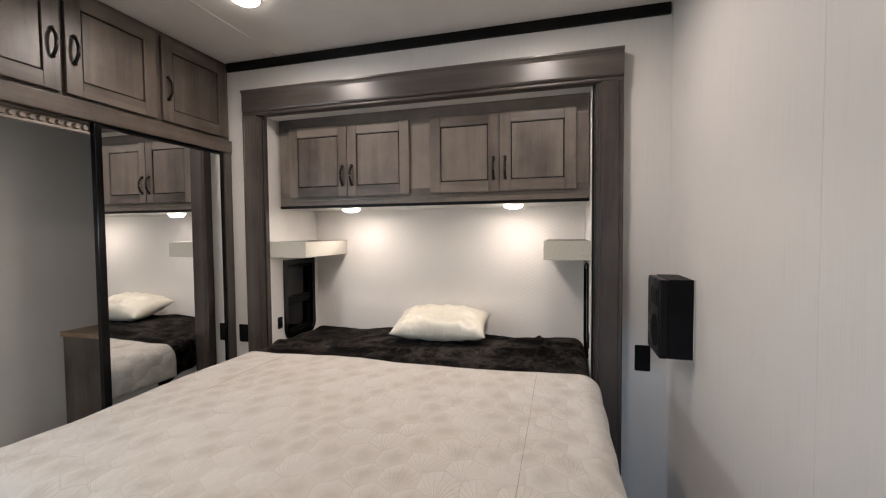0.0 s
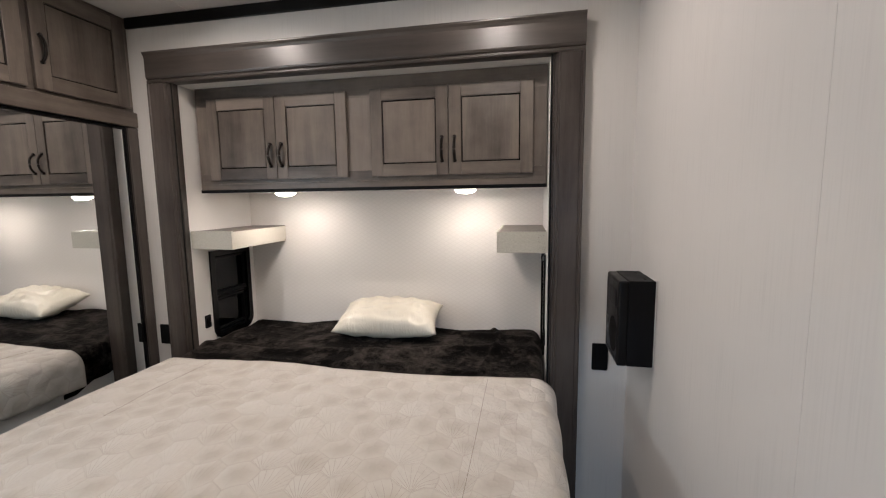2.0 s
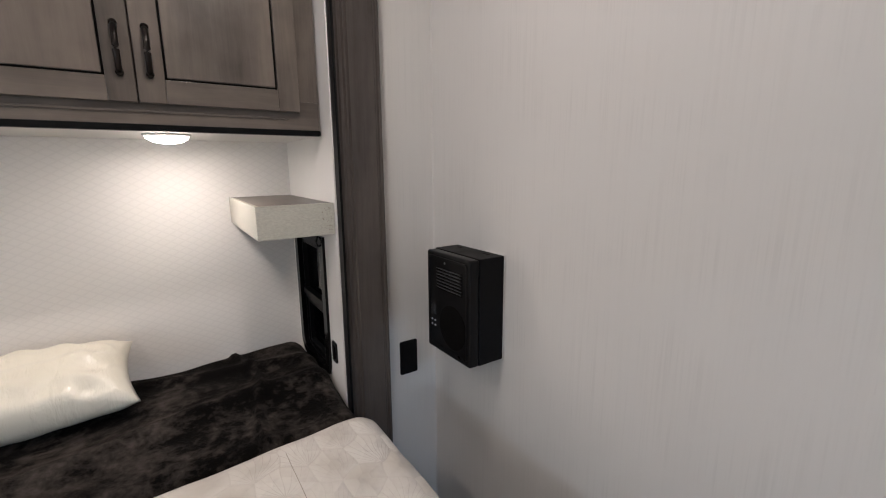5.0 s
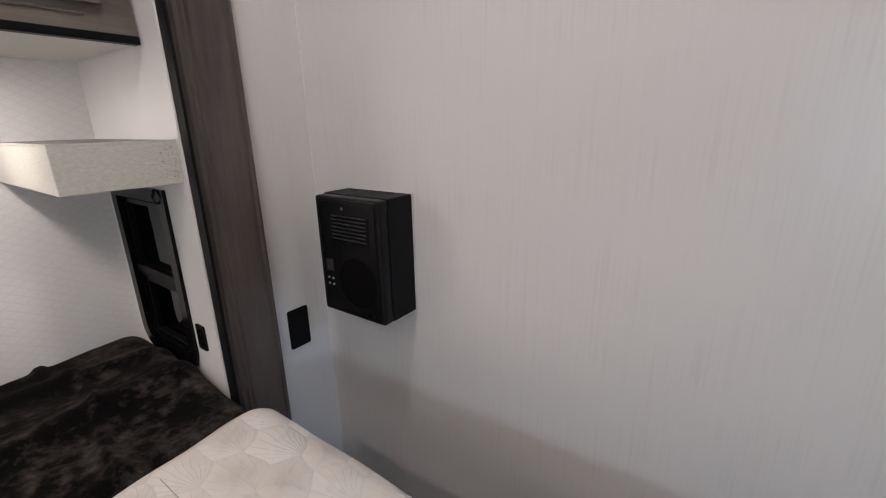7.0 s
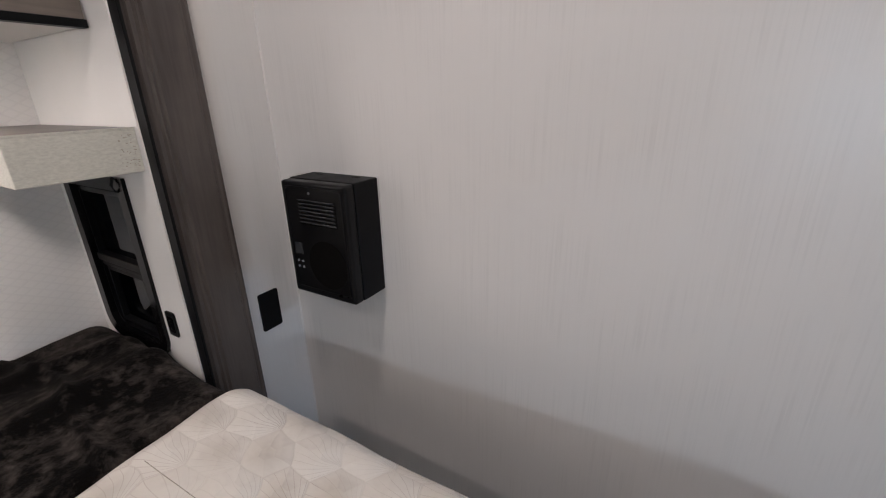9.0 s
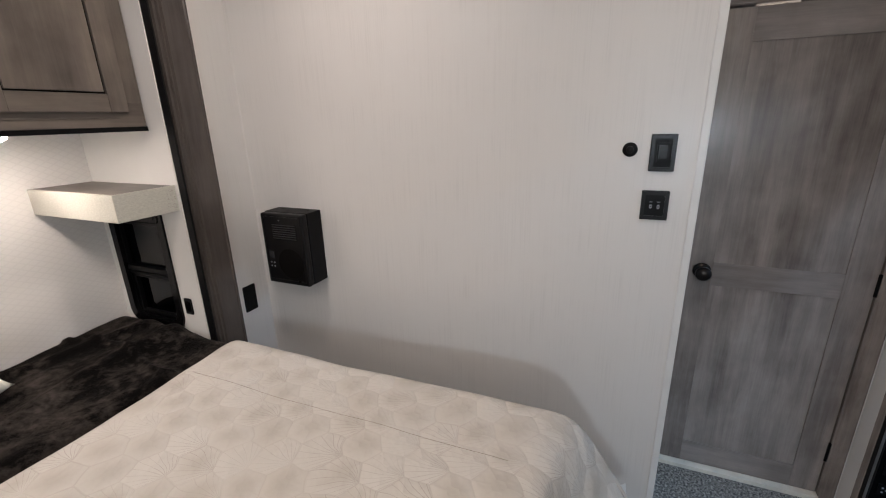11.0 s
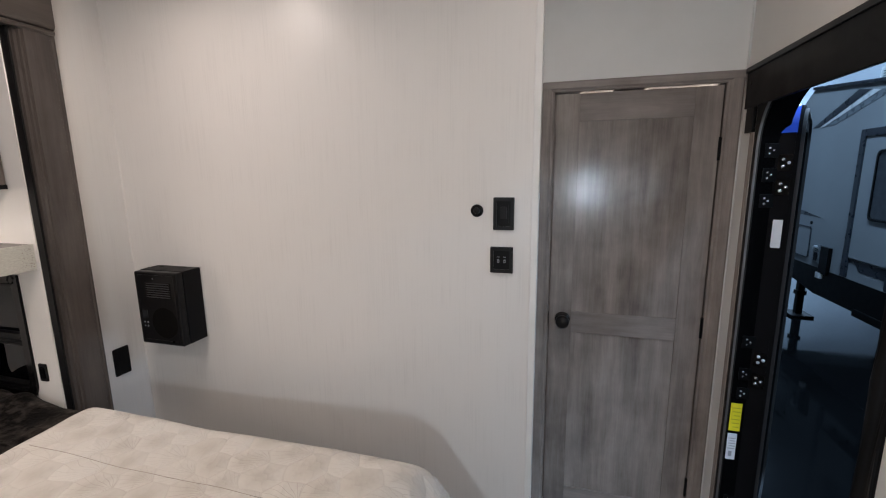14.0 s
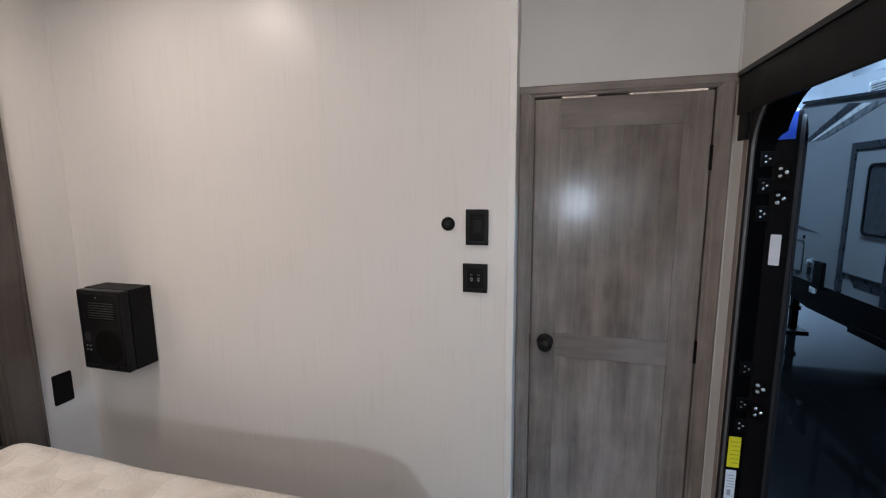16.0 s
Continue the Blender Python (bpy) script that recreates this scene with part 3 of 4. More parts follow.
def bed_cabinet():
    x0, x1, y0, z0, z1 = -1.818, 0.147, 2.462, 1.632, 2.203
    t = thing("overhead_cabinet", (-0.836, 2.69, z0), "grey-brown stained overhead cabinet with four closed doors above the bed", "cabinet")
    part("body", boxes((x0, x1, y0 + 0.02, HEAD - 0.001, z0 + 0.004, z1)), M_CAB, t)
    for a, b in ((2.10, z1), (z0, 1.72)):
        part("face_rail", box(x0, x1, y0, y0 + 0.02, a, b, 0.001), M_CAB_X, t)
    for a, b in ((x0, -1.70), (-0.925, -0.725), (0.05, x1)):
        part("face_stile", box(a, b, y0 + 0.0005, y0 + 0.02, 1.72, 2.10), M_CAB, t)
    part("lower_ledge", box(-1.70, 0.05, y0 - 0.004, y0, 1.662, 1.668, 0.001), M_CAB_X, t)
    part("edge_strip", box(x0 - 0.002, x1 + 0.002, y0 - 0.004, y0 + 0.022, 1.614, z0, 0.002), M_BLACK, t, "black edge strip")
    part("bottom_panel", box(x0, x1, y0 + 0.022, HEAD - 0.001, 1.618, z0 + 0.003), M_WALL_PLAIN, t, "white underside")
    for a, b, side in ((-1.734, -1.3135, 1), (-1.3095, -0.893, -1), (-0.758, -0.3435, 1), (-0.3395, 0.081, -1)):
        w = b - a
        panel_door(t, w, 0.45, on_north((a + b) / 2, y0, 1.911), side * (w / 2 - 0.031), -0.095, (M_CAB, M_CAB_X))
    return t


bed_cabinet()


def puck_light(x, y, z, r=0.067, group="puck lights under the bed cabinet", label="round white puck light glowing under the cabinet"):
    t = thing("puck_light", (x, y, z), label, "light", group)
    m = pose(x, y, z, 180)
    part("base", lathe([(r, 0), (r, 0.003), (r * 0.96, 0.006), (r * 0.90, 0.007)], m), M_WHITE_EDGE, t, "white trim ring", True)
    part("diffuser", lathe([(r * 0.90, 0.005), (r * 0.84, 0.014), (r * 0.60, 0.024), (r * 0.3, 0.028), (0.0, 0.029)], m), M_LAMP, t, "glowing frosted diffuser", True)
    return t


for x, y in PUCKS:
    puck_light(x, y, 1.618)
# fixtures for all four spots, the added foot-end pair too
for x, y in CEILING_SPOTS:
    puck_light(x, y, CEIL, 0.070, "ceiling lights", "round white ceiling light, switched on; the foot-end pair is added")


def bay_shelf(x0, x1, label):
    y0, z0, z1 = 2.378, 1.292, 1.397
    t = thing("corner_shelf", ((x0 + x1) / 2, (y0 + HEAD) / 2, z0), label, "shelf", "shelves beside the bed")
    part("box_front", box(x0, x1, y0, HEAD - 0.001, z0, z1 - 0.004, 0.003), M_SHELF, t)
    part("top_panel", box(x0 + 0.012, x1 - 0.002, y0 + 0.012, HEAD - 0.003, z1 - 0.0035, z1 - 0.0005), M_CAB_Y, t, "grey-brown wood-print top")
    part("lip", boxes((x0, x1, y0, y0 + 0.0115, z1 - 0.004, z1), (x0, x0 + 0.0115, y0 + 0.0115, HEAD - 0.003, z1 - 0.004, z1)) if x0 > -1 else
         boxes((x0, x1, y0, y0 + 0.0115, z1 - 0.004, z1)), M_SHELF, t)
    rng = random.Random(4)
    if x0 > -1:
        for k in range(44):
            px, pz = x1 - 0.010 - rng.random() ** 1.6 * 0.036, z0 + 0.01 + rng.random() * 0.08
            part("scuff", box(px, px + 0.0014 + rng.random() * 0.0030, y0 - 0.0004, y0, pz, pz + 0.0018), M_STITCH, t, "dark scuff mark")
    return t


bay_shelf(-0.092, BAY_R - 0.001, "pale flecked box shelf fixed in the bay corner above a window")
bay_shelf(BAY_L + 0.001, -1.580, "pale flecked box shelf with a lit edge above a window")


def bay_window(name, x, face, m_on):
    """Narrow black two-pane window in a bay side wall. face: +1 looks to +x."""
    m = m_on(x, WINDOW_Y, WINDOW_Z)
    w, h = WINDOW_W, WINDOW_H
    t = thing(name, (x, WINDOW_Y, WINDOW_Z - h / 2), "narrow black-framed window with tinted panes beside the bed", "window", "", "structure")
    out = rounded(w + 0.03, h + 0.03, 0.075, 7, (1, 0, 0, 1))
    inn = rounded(w - 0.045, h - 0.045, 0.05, 7, (1, 0, 0, 1))
    part("window_frame", ring(out, inn, m @ Matrix.Translation((0, 0, -0.010)), 0.020), M_BLACK_GLOSS, t)
    bm = ring(rounded(w - 0.004, h - 0.004, 0.065, 7, (1, 0, 0, 1)), inn, m @ Matrix.Translation((0, 0, -0.045)), 0.034)
    part("window_reveal", bm, M_BLACK, t)
    for k, (y0, y1) in enumerate(((0.012, h / 2 - 0.024), (-h / 2 + 0.024, -0.006))):
        bm = box(-w / 2 + 0.022, w / 2 - 0.022, y0, y1, -0.034 - 0.006 * k, -0.030 - 0.006 * k)
        bmesh.ops.transform(bm, matrix=m, verts=bm.verts)
        part("pane", bm, M_GLASS, t)
    bm = boxes((-w / 2 + 0.022, w / 2 - 0.022, -0.010, 0.014, -0.040, -0.004), (-w / 2 + 0.022, w / 2 - 0.022, -0.030, -0.018, -0.040, -0.012), bevel=0.002)
    bmesh.ops.transform(bm, matrix=m, verts=bm.verts)
    part("meeting_rail", bm, M_BLACK, t)
    bm = boxes((-w / 2 + 0.035, -w / 2 + 0.047, -h / 2 + 0.035, -0.034, -0.034, -0.016), (w / 2 - 0.047, w / 2 - 0.035, -h / 2 + 0.035, -0.034, -0.034, -0.016),
               (-w / 2 + 0.047, w / 2 - 0.047, -h / 2 + 0.035, -h / 2 + 0.047, -0.034, -0.016), (-w / 2 + 0.047, w / 2 - 0.047, -0.046, -0.034, -0.034, -0.016), bevel=0.001)
    bmesh.ops.transform(bm, matrix=m, verts=bm.verts)
    part("sash", bm, M_BLACK, t)
    bm = box(-w / 2 + 0.03, w / 2 - 0.03, h / 2 - 0.045, h / 2 - 0.030, -0.028, -0.004, 0.003)
    bmesh.ops.transform(bm, matrix=m, verts=bm.verts)
    part("blind_bar", bm, M_BLACK_GLOSS, t)
    if face < 0:
        hook = [m @ Vector(p) for p in ((w / 2 - 0.02, h / 2 + 0.018, 0.012), (w / 2 - 0.02, h / 2 - 0.004, 0.020), (w / 2 - 0.02, h / 2 - 0.020, 0.016), (w / 2 - 0.02, h / 2 - 0.024, 0.006))]
        part("blind_hook", sweep(hook, 0.004, 8), M_BLACK, t)
    return t


bay_window("window_2", BAY_L, 1, on_west)
bay_window("window_3", BAY_R, -1, on_east)


def socket(m, w, h, label, slots=True, name="outlet", group=""):
    at = m.translation.copy()
    t = thing(name, at, label, name.replace("_", " "), group)
    part("plate", extruded(rounded(w, h, 0.006, 4), m, 0.005), M_BLACK, t)
    if slots:
        part("insert", extruded(rounded(w * 0.58, h * 0.62, 0.004, 3), m @ Matrix.Translation((0, 0, 0.005)), 0.0025), M_BLACK_GLOSS, t)
    if slots:
        for dy in (-0.17, 0.17):
            part("slot", extruded(rounded(w * 0.16, h * 0.10, 0.001, 2), m @ Matrix.Translation((0, dy * h, 0.0075)), 0.0008), M_GROOVE, t)
    return t


socket(on_west(BAY_L, 2.455, 0.842), 0.046, 0.078, "small black outlet on the white bay side wall", group="bay outlets")
socket(on_east(BAY_R, 2.455, 0.842), 0.046, 0.078, "small black outlet on the white bay side wall", group="bay outlets")
socket(on_north(0.408, NORTH, 0.789), 0.074, 0.134, "plain black blanked wall plate beside the bay", False, "wall_plate", "wall plates")
socket(on_north(-2.058, NORTH, 0.782), 0.074, 0.118, "plain black wall plate beside the bay", False, "wall_plate", "wall plates")


# ---------------------------------------------------------------- closet with mirror
def closet_cabinet():
    x, y0, y1, z0, z1 = CLOSET_X, 0.62, NORTH - 0.001, 1.985, CEIL - 0.001
    t = thing("closet_overhead_cabinet", ((x + CLOSET_BACK) / 2, 1.5, z0), "grey-brown stained overhead closet cabinet with a row of closed doors", "cabinet")
    part("body", box(CLOSET_BACK + 0.001, x - 0.02, y0, y1, z0 + 0.05, z1), M_CAB_Y, t)
    for a, b in ((2.545, z1), (z0 + 0.05, 2.10)):
        part("face_rail", box(x - 0.02, x, y0, y1, a, b), M_CAB_Y, t)
    for a, b in ((0.86, 0.92), (1.36, 1.41), (1.815, 1.88), (2.30, y1)):
        part("face_stile", box(x - 0.02, x - 0.0005, a, b, 2.10, 2.545), M_CAB, t)
    part("fascia", box(x - 0.02, x + 0.028, y0, y1 - 0.004, z0, 2.066, 0.004), M_CAB_Y, t)
    for a, b, side in ((0.905, 1.372, 1), (1.392, 1.832, -1), (1.868, 2.330, -1)):
        w = b - a
        panel_door(t, w, 0.462, on_west(x, (a + b) / 2, 2.316), side * (w / 2 - 0.033), -0.03 if b < 2 else -0.05, (M_CAB, M_CAB_Y), 0.068)
    return t


closet_cabinet()


def mirror_door():
    x, y0, y1, z0, z1 = CLOSET_X + 0.006, 1.503, 2.300, 0.02, 1.984
    t = thing("sliding_mirror_door", (x, (y0 + y1) / 2, z0), "black-framed sliding mirror door of the closet, slid half open", "mirror door")
    part("mirror_pane", box(x - 0.010, x - 0.004, y0 + 0.030, y1 - 0.012, z0 + 0.03, z1 - 0.014), M_MIRROR, t, "clear silvered mirror")
    part("side_rail", box(x - 0.022, x + 0.008, y0, y0 + 0.034, z0, z1, 0.004), M_BLACK_GLOSS, t)
    part("side_rail", box(x - 0.022, x + 0.004, y1 - 0.016, y1, z0, z1, 0.003), M_BLACK_GLOSS, t)
    part("top_rail", box(x - 0.022, x + 0.006, y0 + 0.034, y1 - 0.016, z1 - 0.018, z1, 0.003), M_BLACK_GLOSS, t)
    part("bottom_rail", box(x - 0.022, x + 0.006, y0 + 0.034, y1 - 0.016, z0, z0 + 0.04, 0.003), M_BLACK_GLOSS, t)
    return t


mirror_door()
solid("closet_jamb", box(CLOSET_X - 0.03, CLOSET_X + 0.018, 2.303, NORTH - 0.001, 0, 1.984, 0.003), M_TRIM, "dark stained upright jamb beside the mirror door", "trim", "", "structure")


M_SCALLOP = plain("pale_tan_moulding", (0.23, 0.195, 0.165), 0.4)


def closet_track():
    y0, y1, x = 0.63, 1.49, CLOSET_X - 0.015
    t = thing("closet_track", (x, 1.06, 1.924), "pale scalloped hanging track under the closet cabinet", "track")
    part("rail", box(x - 0.03, x + 0.012, y0, y1, 1.972, 1.984, 0.002), M_CAB_Y, t)
    part("back_strip", box(x - 0.006, x, y0, y1, 1.926, 1.972, 0.001), M_SCALLOP, t)
    part("ledge", box(x, x + 0.018, y0, y1, 1.924, 1.936, 0.003), M_SCALLOP, t)
    bm = bmesh.new()
    k = y0 + 0.02
    while k < y1:
        rod((x - 0.001, k, 1.952), (x + 0.012, k, 1.952), 0.0155, 14, bm, 0.010)
        k += 0.0345
    part("scallop_row", bm, M_SCALLOP, t, "row of raised scallops", kind="stuff")
    return t


closet_track()


def chest():
    t = thing("closet_chest", (-2.46, 2.0, 0), "low wood-print chest with a tan top standing in the closet", "chest")
    part("body", box(-2.592, -2.185, 1.628, 2.29, 0, 0.908, 0.003), M_CAB, t)
    part("top", box(-2.597, -2.178, 1.618, 2.295, 0.908, 0.931, 0.003), M_CHEST_TOP, t, "tan wood-print top")
    return t


chest()


# ---------------------------------------------------------------- bed
def fold(s, half, r):
    """Distance along cloth from the middle to (place, drop) over a rounded edge."""
    a = abs(s)
    flat = half - r
    if a <= flat:
        return s, 0.0
    arc = r * math.pi / 2
    if a <= flat + arc:
        q = (a - flat) / r
        return math.copysign(flat + r * math.sin(q), s), r * (1 - math.cos(q))
    return math.copysign(half, s), r + a - flat - arc


def cloth(bm, nx, ny, f):
    grid = [[bm.verts.new(f(i / (nx - 1), j / (ny - 1))) for i in range(nx)] for j in range(ny)]
    for j in range(ny - 1):
        for i in range(nx - 1):
            bm.faces.new((grid[j][i], grid[j][i + 1], grid[j + 1][i + 1], grid[j + 1][i]))
    return bm


def thicken(ob, depth):
    mod = ob.modifiers.new("thickness", "SOLIDIFY")
    mod.thickness, mod.offset = depth, -1
    return ob


BX, BHALF, BFOOT, BTOP = -0.845, 1.030, 0.775, 0.718


def bed():
    t = thing("bed", (BX, 1.86, 0), "king bed on a fabric-covered platform pushed into the bay", "bed")
    part("platform", box(BX - 0.93, BX + 0.93, 0.93, HEAD - 0.01, 0.0, 0.40, 0.01), M_CLOTH, t)
    bm = box(BX - 0.985, BX + 0.985, 0.83, HEAD - 0.006, 0.40, 0.70, 0.06, segments=4)
    part("mattress", bm, M_WHITE_EDGE, t, "", True)
    return t


bed()


def quilt():
    r = 0.085
    y_top = 2.150

    def f(u, v):
        s = (u * 2 - 1) * (BHALF + 0.17)
        px, dx = fold(s, BHALF, r)
        run = v * (y_top - BFOOT + 0.40)
        py, dy = fold(run, y_top - BFOOT, r)
        drop = max(dx, dy) if min(dx, dy) < 0.01 else (dx ** 3 + dy ** 3) ** (1 / 3)
        x, y = BX + px, y_top - py
        n = noise.noise(Vector((x * 2.1, y * 2.1, 3.1))) * 0.012 + noise.noise(Vector((x * 7, y * 7, 1.7))) * 0.004
        z = BTOP + 0.022 - drop + n
        if dy > 0.02:
            wave = 0.016 * math.sin(x * 9 + 1) + 0.010 * math.sin(x * 21)
            y -= (dy * 0.18 + wave * min(1, dy / 0.2))
            if px > 0:
                c = max(0.0, (px - BHALF + 0.35) / 0.35) ** 2
                y -= 0.46 * c * dy
                x += 0.05 * c * dy
        if dx > 0.02:
            x += math.copysign(0.008 * math.sin(y * 11) * min(1, dx / 0.1), px)
        y += 0.022 * math.sin(x * 4.1 + 0.8) * math.exp(-v * 26) + 0.008 * noise.noise(Vector((x * 9, 0, 0))) * math.exp(-v * 26)
        return Vector((x, y, z))

    bm = cloth(bmesh.new(), 130, 120, f)
    bmesh.ops.recalc_face_normals(bm, faces=bm.faces)
    t = thing("quilt", (BX, 1.45, BTOP), "cream quilt printed with hexagons and fans, spread over the bed", "quilt")
    q = part("cover", bm, M_QUILT, t, "", True)
    uv = q.data.uv_layers.new(name="cloth").data
    for loop in q.data.loops:
        j, i = divmod(loop.vertex_index, 130)
        uv[loop.index].uv = ((i / 129 * 2 - 1) * (BHALF + 0.17), y_top - j / 119 * (y_top - BFOOT + 0.40))
    thicken(q, 0.018)
    # stitched seam lines across the cover
    def seam(x, a, b):
        pts = []
        for k in range(40):
            y = a + (b - a) * k / 39
            n = noise.noise(Vector((x * 2.1, y * 2.1, 3.1))) * 0.012 + noise.noise(Vector((x * 7, y * 7, 1.7))) * 0.004
            pts.append((x, y, BTOP + 0.0225 + n))
        return sweep(pts, 0.0009, 5)
    part("seam", seam(-0.115, 2.12, 0.90), M_STITCH, t, "grey stitched seam")
    part("seam", seam(-1.56, 2.12, 1.55), M_STITCH, t, "grey stitched seam")
    part("care_tag", extruded(rounded(0.028, 0.05, 0.002, 2), Matrix.Translation((0.238, 0.585, 0.405)) @ Euler((radians(80), 0, radians(-50))).to_matrix().to_4x4(), 0.001), M_WHITE_EDGE, t, "small white care tag")
    return t


quilt()


def plush_blanket():
    y0, y1, r = 2.05, HEAD - 0.012, 0.07

    def f(u, v):
        s = (u * 2 - 1) * (0.996 + 0.17)
        px, drop = fold(s, 0.990, r)
        x, y = BX + px, y0 + (y1 - y0) * v
        n = noise.noise(Vector((x * 2.4, y * 3.2, 7.7))) * 0.026 + noise.noise(Vector((x * 6, y * 8, 2.2))) * 0.011
        ridge = 0.026 * math.exp(-((y - 2.42 - 0.10 * math.sin(x * 2.0 + 1.0)) / 0.045) ** 2)
        ridge += 0.018 * math.exp(-((x + 0.12 + 0.03 * math.sin(y * 9)) / 0.015) ** 2) + 0.022 * math.exp(-((y - 2.70 + 0.16 * x) / 0.04) ** 2)
        back = max(0.0, (v - 0.93) / 0.07)
        return Vector((x, y, 0.738 + n * min(1, v * 4) + ridge - drop - 0.05 * back ** 2 - 0.045 * min(1.0, max(0.0, (2.215 - y) / 0.10))))

    bm = cloth(bmesh.new(), 170, 84, f)
    bmesh.ops.recalc_face_normals(bm, faces=bm.faces)
    t = thing("plush_blanket", (BX, 2.5, 0.69), "very dark brown plush blanket covering the head of the bed", "blanket")
    q = part("blanket", bm, M_PLUSH, t, "", True)
    thicken(q, 0.014)
    return t


plush_blanket()


def pillow():
    c = Vector((-0.770, 2.700, 0.839))
    rot = Euler((radians(14), radians(0), radians(4))).to_matrix()
    w, d, h = 0.318, 0.182, 0.100
    n = 44

    def side(sign):
        def f(u, v):
            a, b = u * 2 - 1, v * 2 - 1
            x = a * w * (1 - 0.09 * (1 - b * b) * abs(a) ** 3) * (1 - 0.015 * b ** 4)
            y = b * d * (1 - 0.12 * (1 - a * a) * abs(b) ** 3) * (1 - 0.03 * a ** 4)
            z = h * ((1 - abs(a) ** 2.7) ** 0.52) * ((1 - abs(b) ** 2.7) ** 0.52)
            rim = min(1, (1 - max(abs(a), abs(b))) * 6)
            z += 0.012 * noise.noise(Vector((a * 4, b * 4, 5 + sign))) * rim
            z += 0.020 * math.sin(a * 17 + 2 * noise.noise(Vector((a * 2, b * 2, 1)))) * (1 - abs(b)) * abs(b) * rim
            z += 0.012 * math.sin(b * 13 + a * 2) * (1 - abs(a)) * abs(a) * rim
            return c + rot @ Vector((x, y, sign * z))
        return f

    bm = cloth(bmesh.new(), n, n, side(1))
    cloth(bm, n, n, side(-0.8))
    bmesh.ops.remove_doubles(bm, verts=bm.verts, dist=0.0008)
    bmesh.ops.recalc_face_normals(bm, faces=bm.faces)
    t = thing("pillow", (c.x, c.y, c.z - 0.1), "plump cream satin pillow with a sheen, lying on the dark blanket", "pillow")
    part("case", bm, M_SATIN, t, "", True)
    part("corner_tag", box(c.x + 0.278, c.x + 0.292, c.y + 0.195, c.y + 0.199, c.z + 0.02, c.z + 0.05), M_WHITE_EDGE, t, "tiny white tag")
    return t


pillow()


# ---------------------------------------------------------------- things on the partition
def heater():
    y0, y1, z0, z1 = 1.966, 2.210, 0.902, 1.241
    xb = east(2.08)
    m = on_east(xb, (y0 + y1) / 2, (z0 + z1) / 2)
    w, h = y1 - y0, z1 - z0
    t = thing("wall_heater", (xb, 2.085, z0), "black wall-mounted electric heater box with a slatted outlet", "heater")

    def local(bm, name, mat, label="", parent=None, smooth=False):
        bmesh.ops.transform(bm, matrix=m, verts=bm.verts)
        return part(name, bm, mat, parent or t, label, smooth)

    local(box(-w / 2 - 0.003, w / 2 + 0.001, -h / 2 - 0.001, h / 2 + 0.003, 0.0005, 0.004, 0.001), "gasket", M_WHITE_EDGE, "thin pale sealing gasket")
    local(box(-w / 2, w / 2, -h / 2, h / 2, 0.004, 0.100, 0.004), "housing", M_HEATER)
    front = local(box(-w / 2 + 0.002, w / 2 - 0.002, -h / 2 - 0.002, h / 2 - 0.002, 0.098, 0.135, 0.010, segments=4), "front_bezel", M_BEZEL, "", None, True)
    local(ring(rounded(w - 0.03, h - 0.03, 0.012, 4), rounded(w - 0.042, h - 0.042, 0.010, 4), Matrix.Translation((0, 0, 0.1345)), 0.003), "bezel_rim", M_BLACK_SATIN, "", front)
    local(box(-0.055, 0.082, 0.048, 0.122, 0.124, 0.1358), "outlet_recess", M_GROOVE, "", front)
    for k in range(7):
        bm = box(-0.052, 0.079, -0.0014, 0.0014, -0.006, 0.006)
        bmesh.ops.transform(bm, matrix=pose(0, 0.054 + k * 0.0104, 0.137, -35), verts=bm.verts)
        local(bm, "slat", M_SLAT, "", front)
    local(lathe([(0.072, 0.1345), (0.072, 0.1357), (0.068, 0.1358), (0.0, 0.1356)], pose(0.028, -0.066, 0), 36), "fan_inlet", M_GROOVE, "round dark fan inlet", front)
    local(box(-0.094, -0.066, -0.046, -0.012, 0.134, 0.1368, 0.001), "display", M_DISPLAY, "small grey display", front)
    for dx in (-0.089, -0.071):
        for dy in (-0.068, -0.086):
            local(lathe([(0.0034, 0.1345), (0.0034, 0.1372), (0.0, 0.1376)], pose(dx, dy, 0), 12), "button", M_PRINT_GREY, "pale button", front)
    local(lathe([(0.004, 0.1345), (0.004, 0.1365), (0.002, 0.1368), (0.0, 0.1360)], pose(-0.012, 0.138, 0), 14), "screw", M_ALU, "bright screw head", front)
    for dx in (-0.07, 0.07):
        local(box(dx - 0.012, dx + 0.012, h / 2 - 0.0005, h / 2 + 0.0012, 0.03, 0.036), "top_slot", M_GROOVE)
    return t


heater()


def switch_plate():
    m = on_east(east(0.567), 0.567, 1.5055)
    t = thing("light_switch", m.translation, "black framed light switch plate on the partition", "switch")
    part("plate", extruded(rounded(0.078, 0.122, 0.003, 3), m, 0.006), M_BLACK, t)
    part("frame", ring(rounded(0.074, 0.118, 0.003, 3), rounded(0.052, 0.094, 0.002, 3), m @ Matrix.Translation((0, 0, 0.006)), 0.003), M_BLACK_SATIN, t)
    part("rocker_surround", extruded(rounded(0.036, 0.070, 0.002, 3), m @ Matrix.Translation((0, -0.002, 0.006)), 0.003), M_BLACK, t)
    part("rocker", extruded(rounded(0.024, 0.044, 0.002, 3), m @ Matrix.Translation((0, 0.004, 0.009)), 0.004), M_BLACK_SATIN, t)
    return t


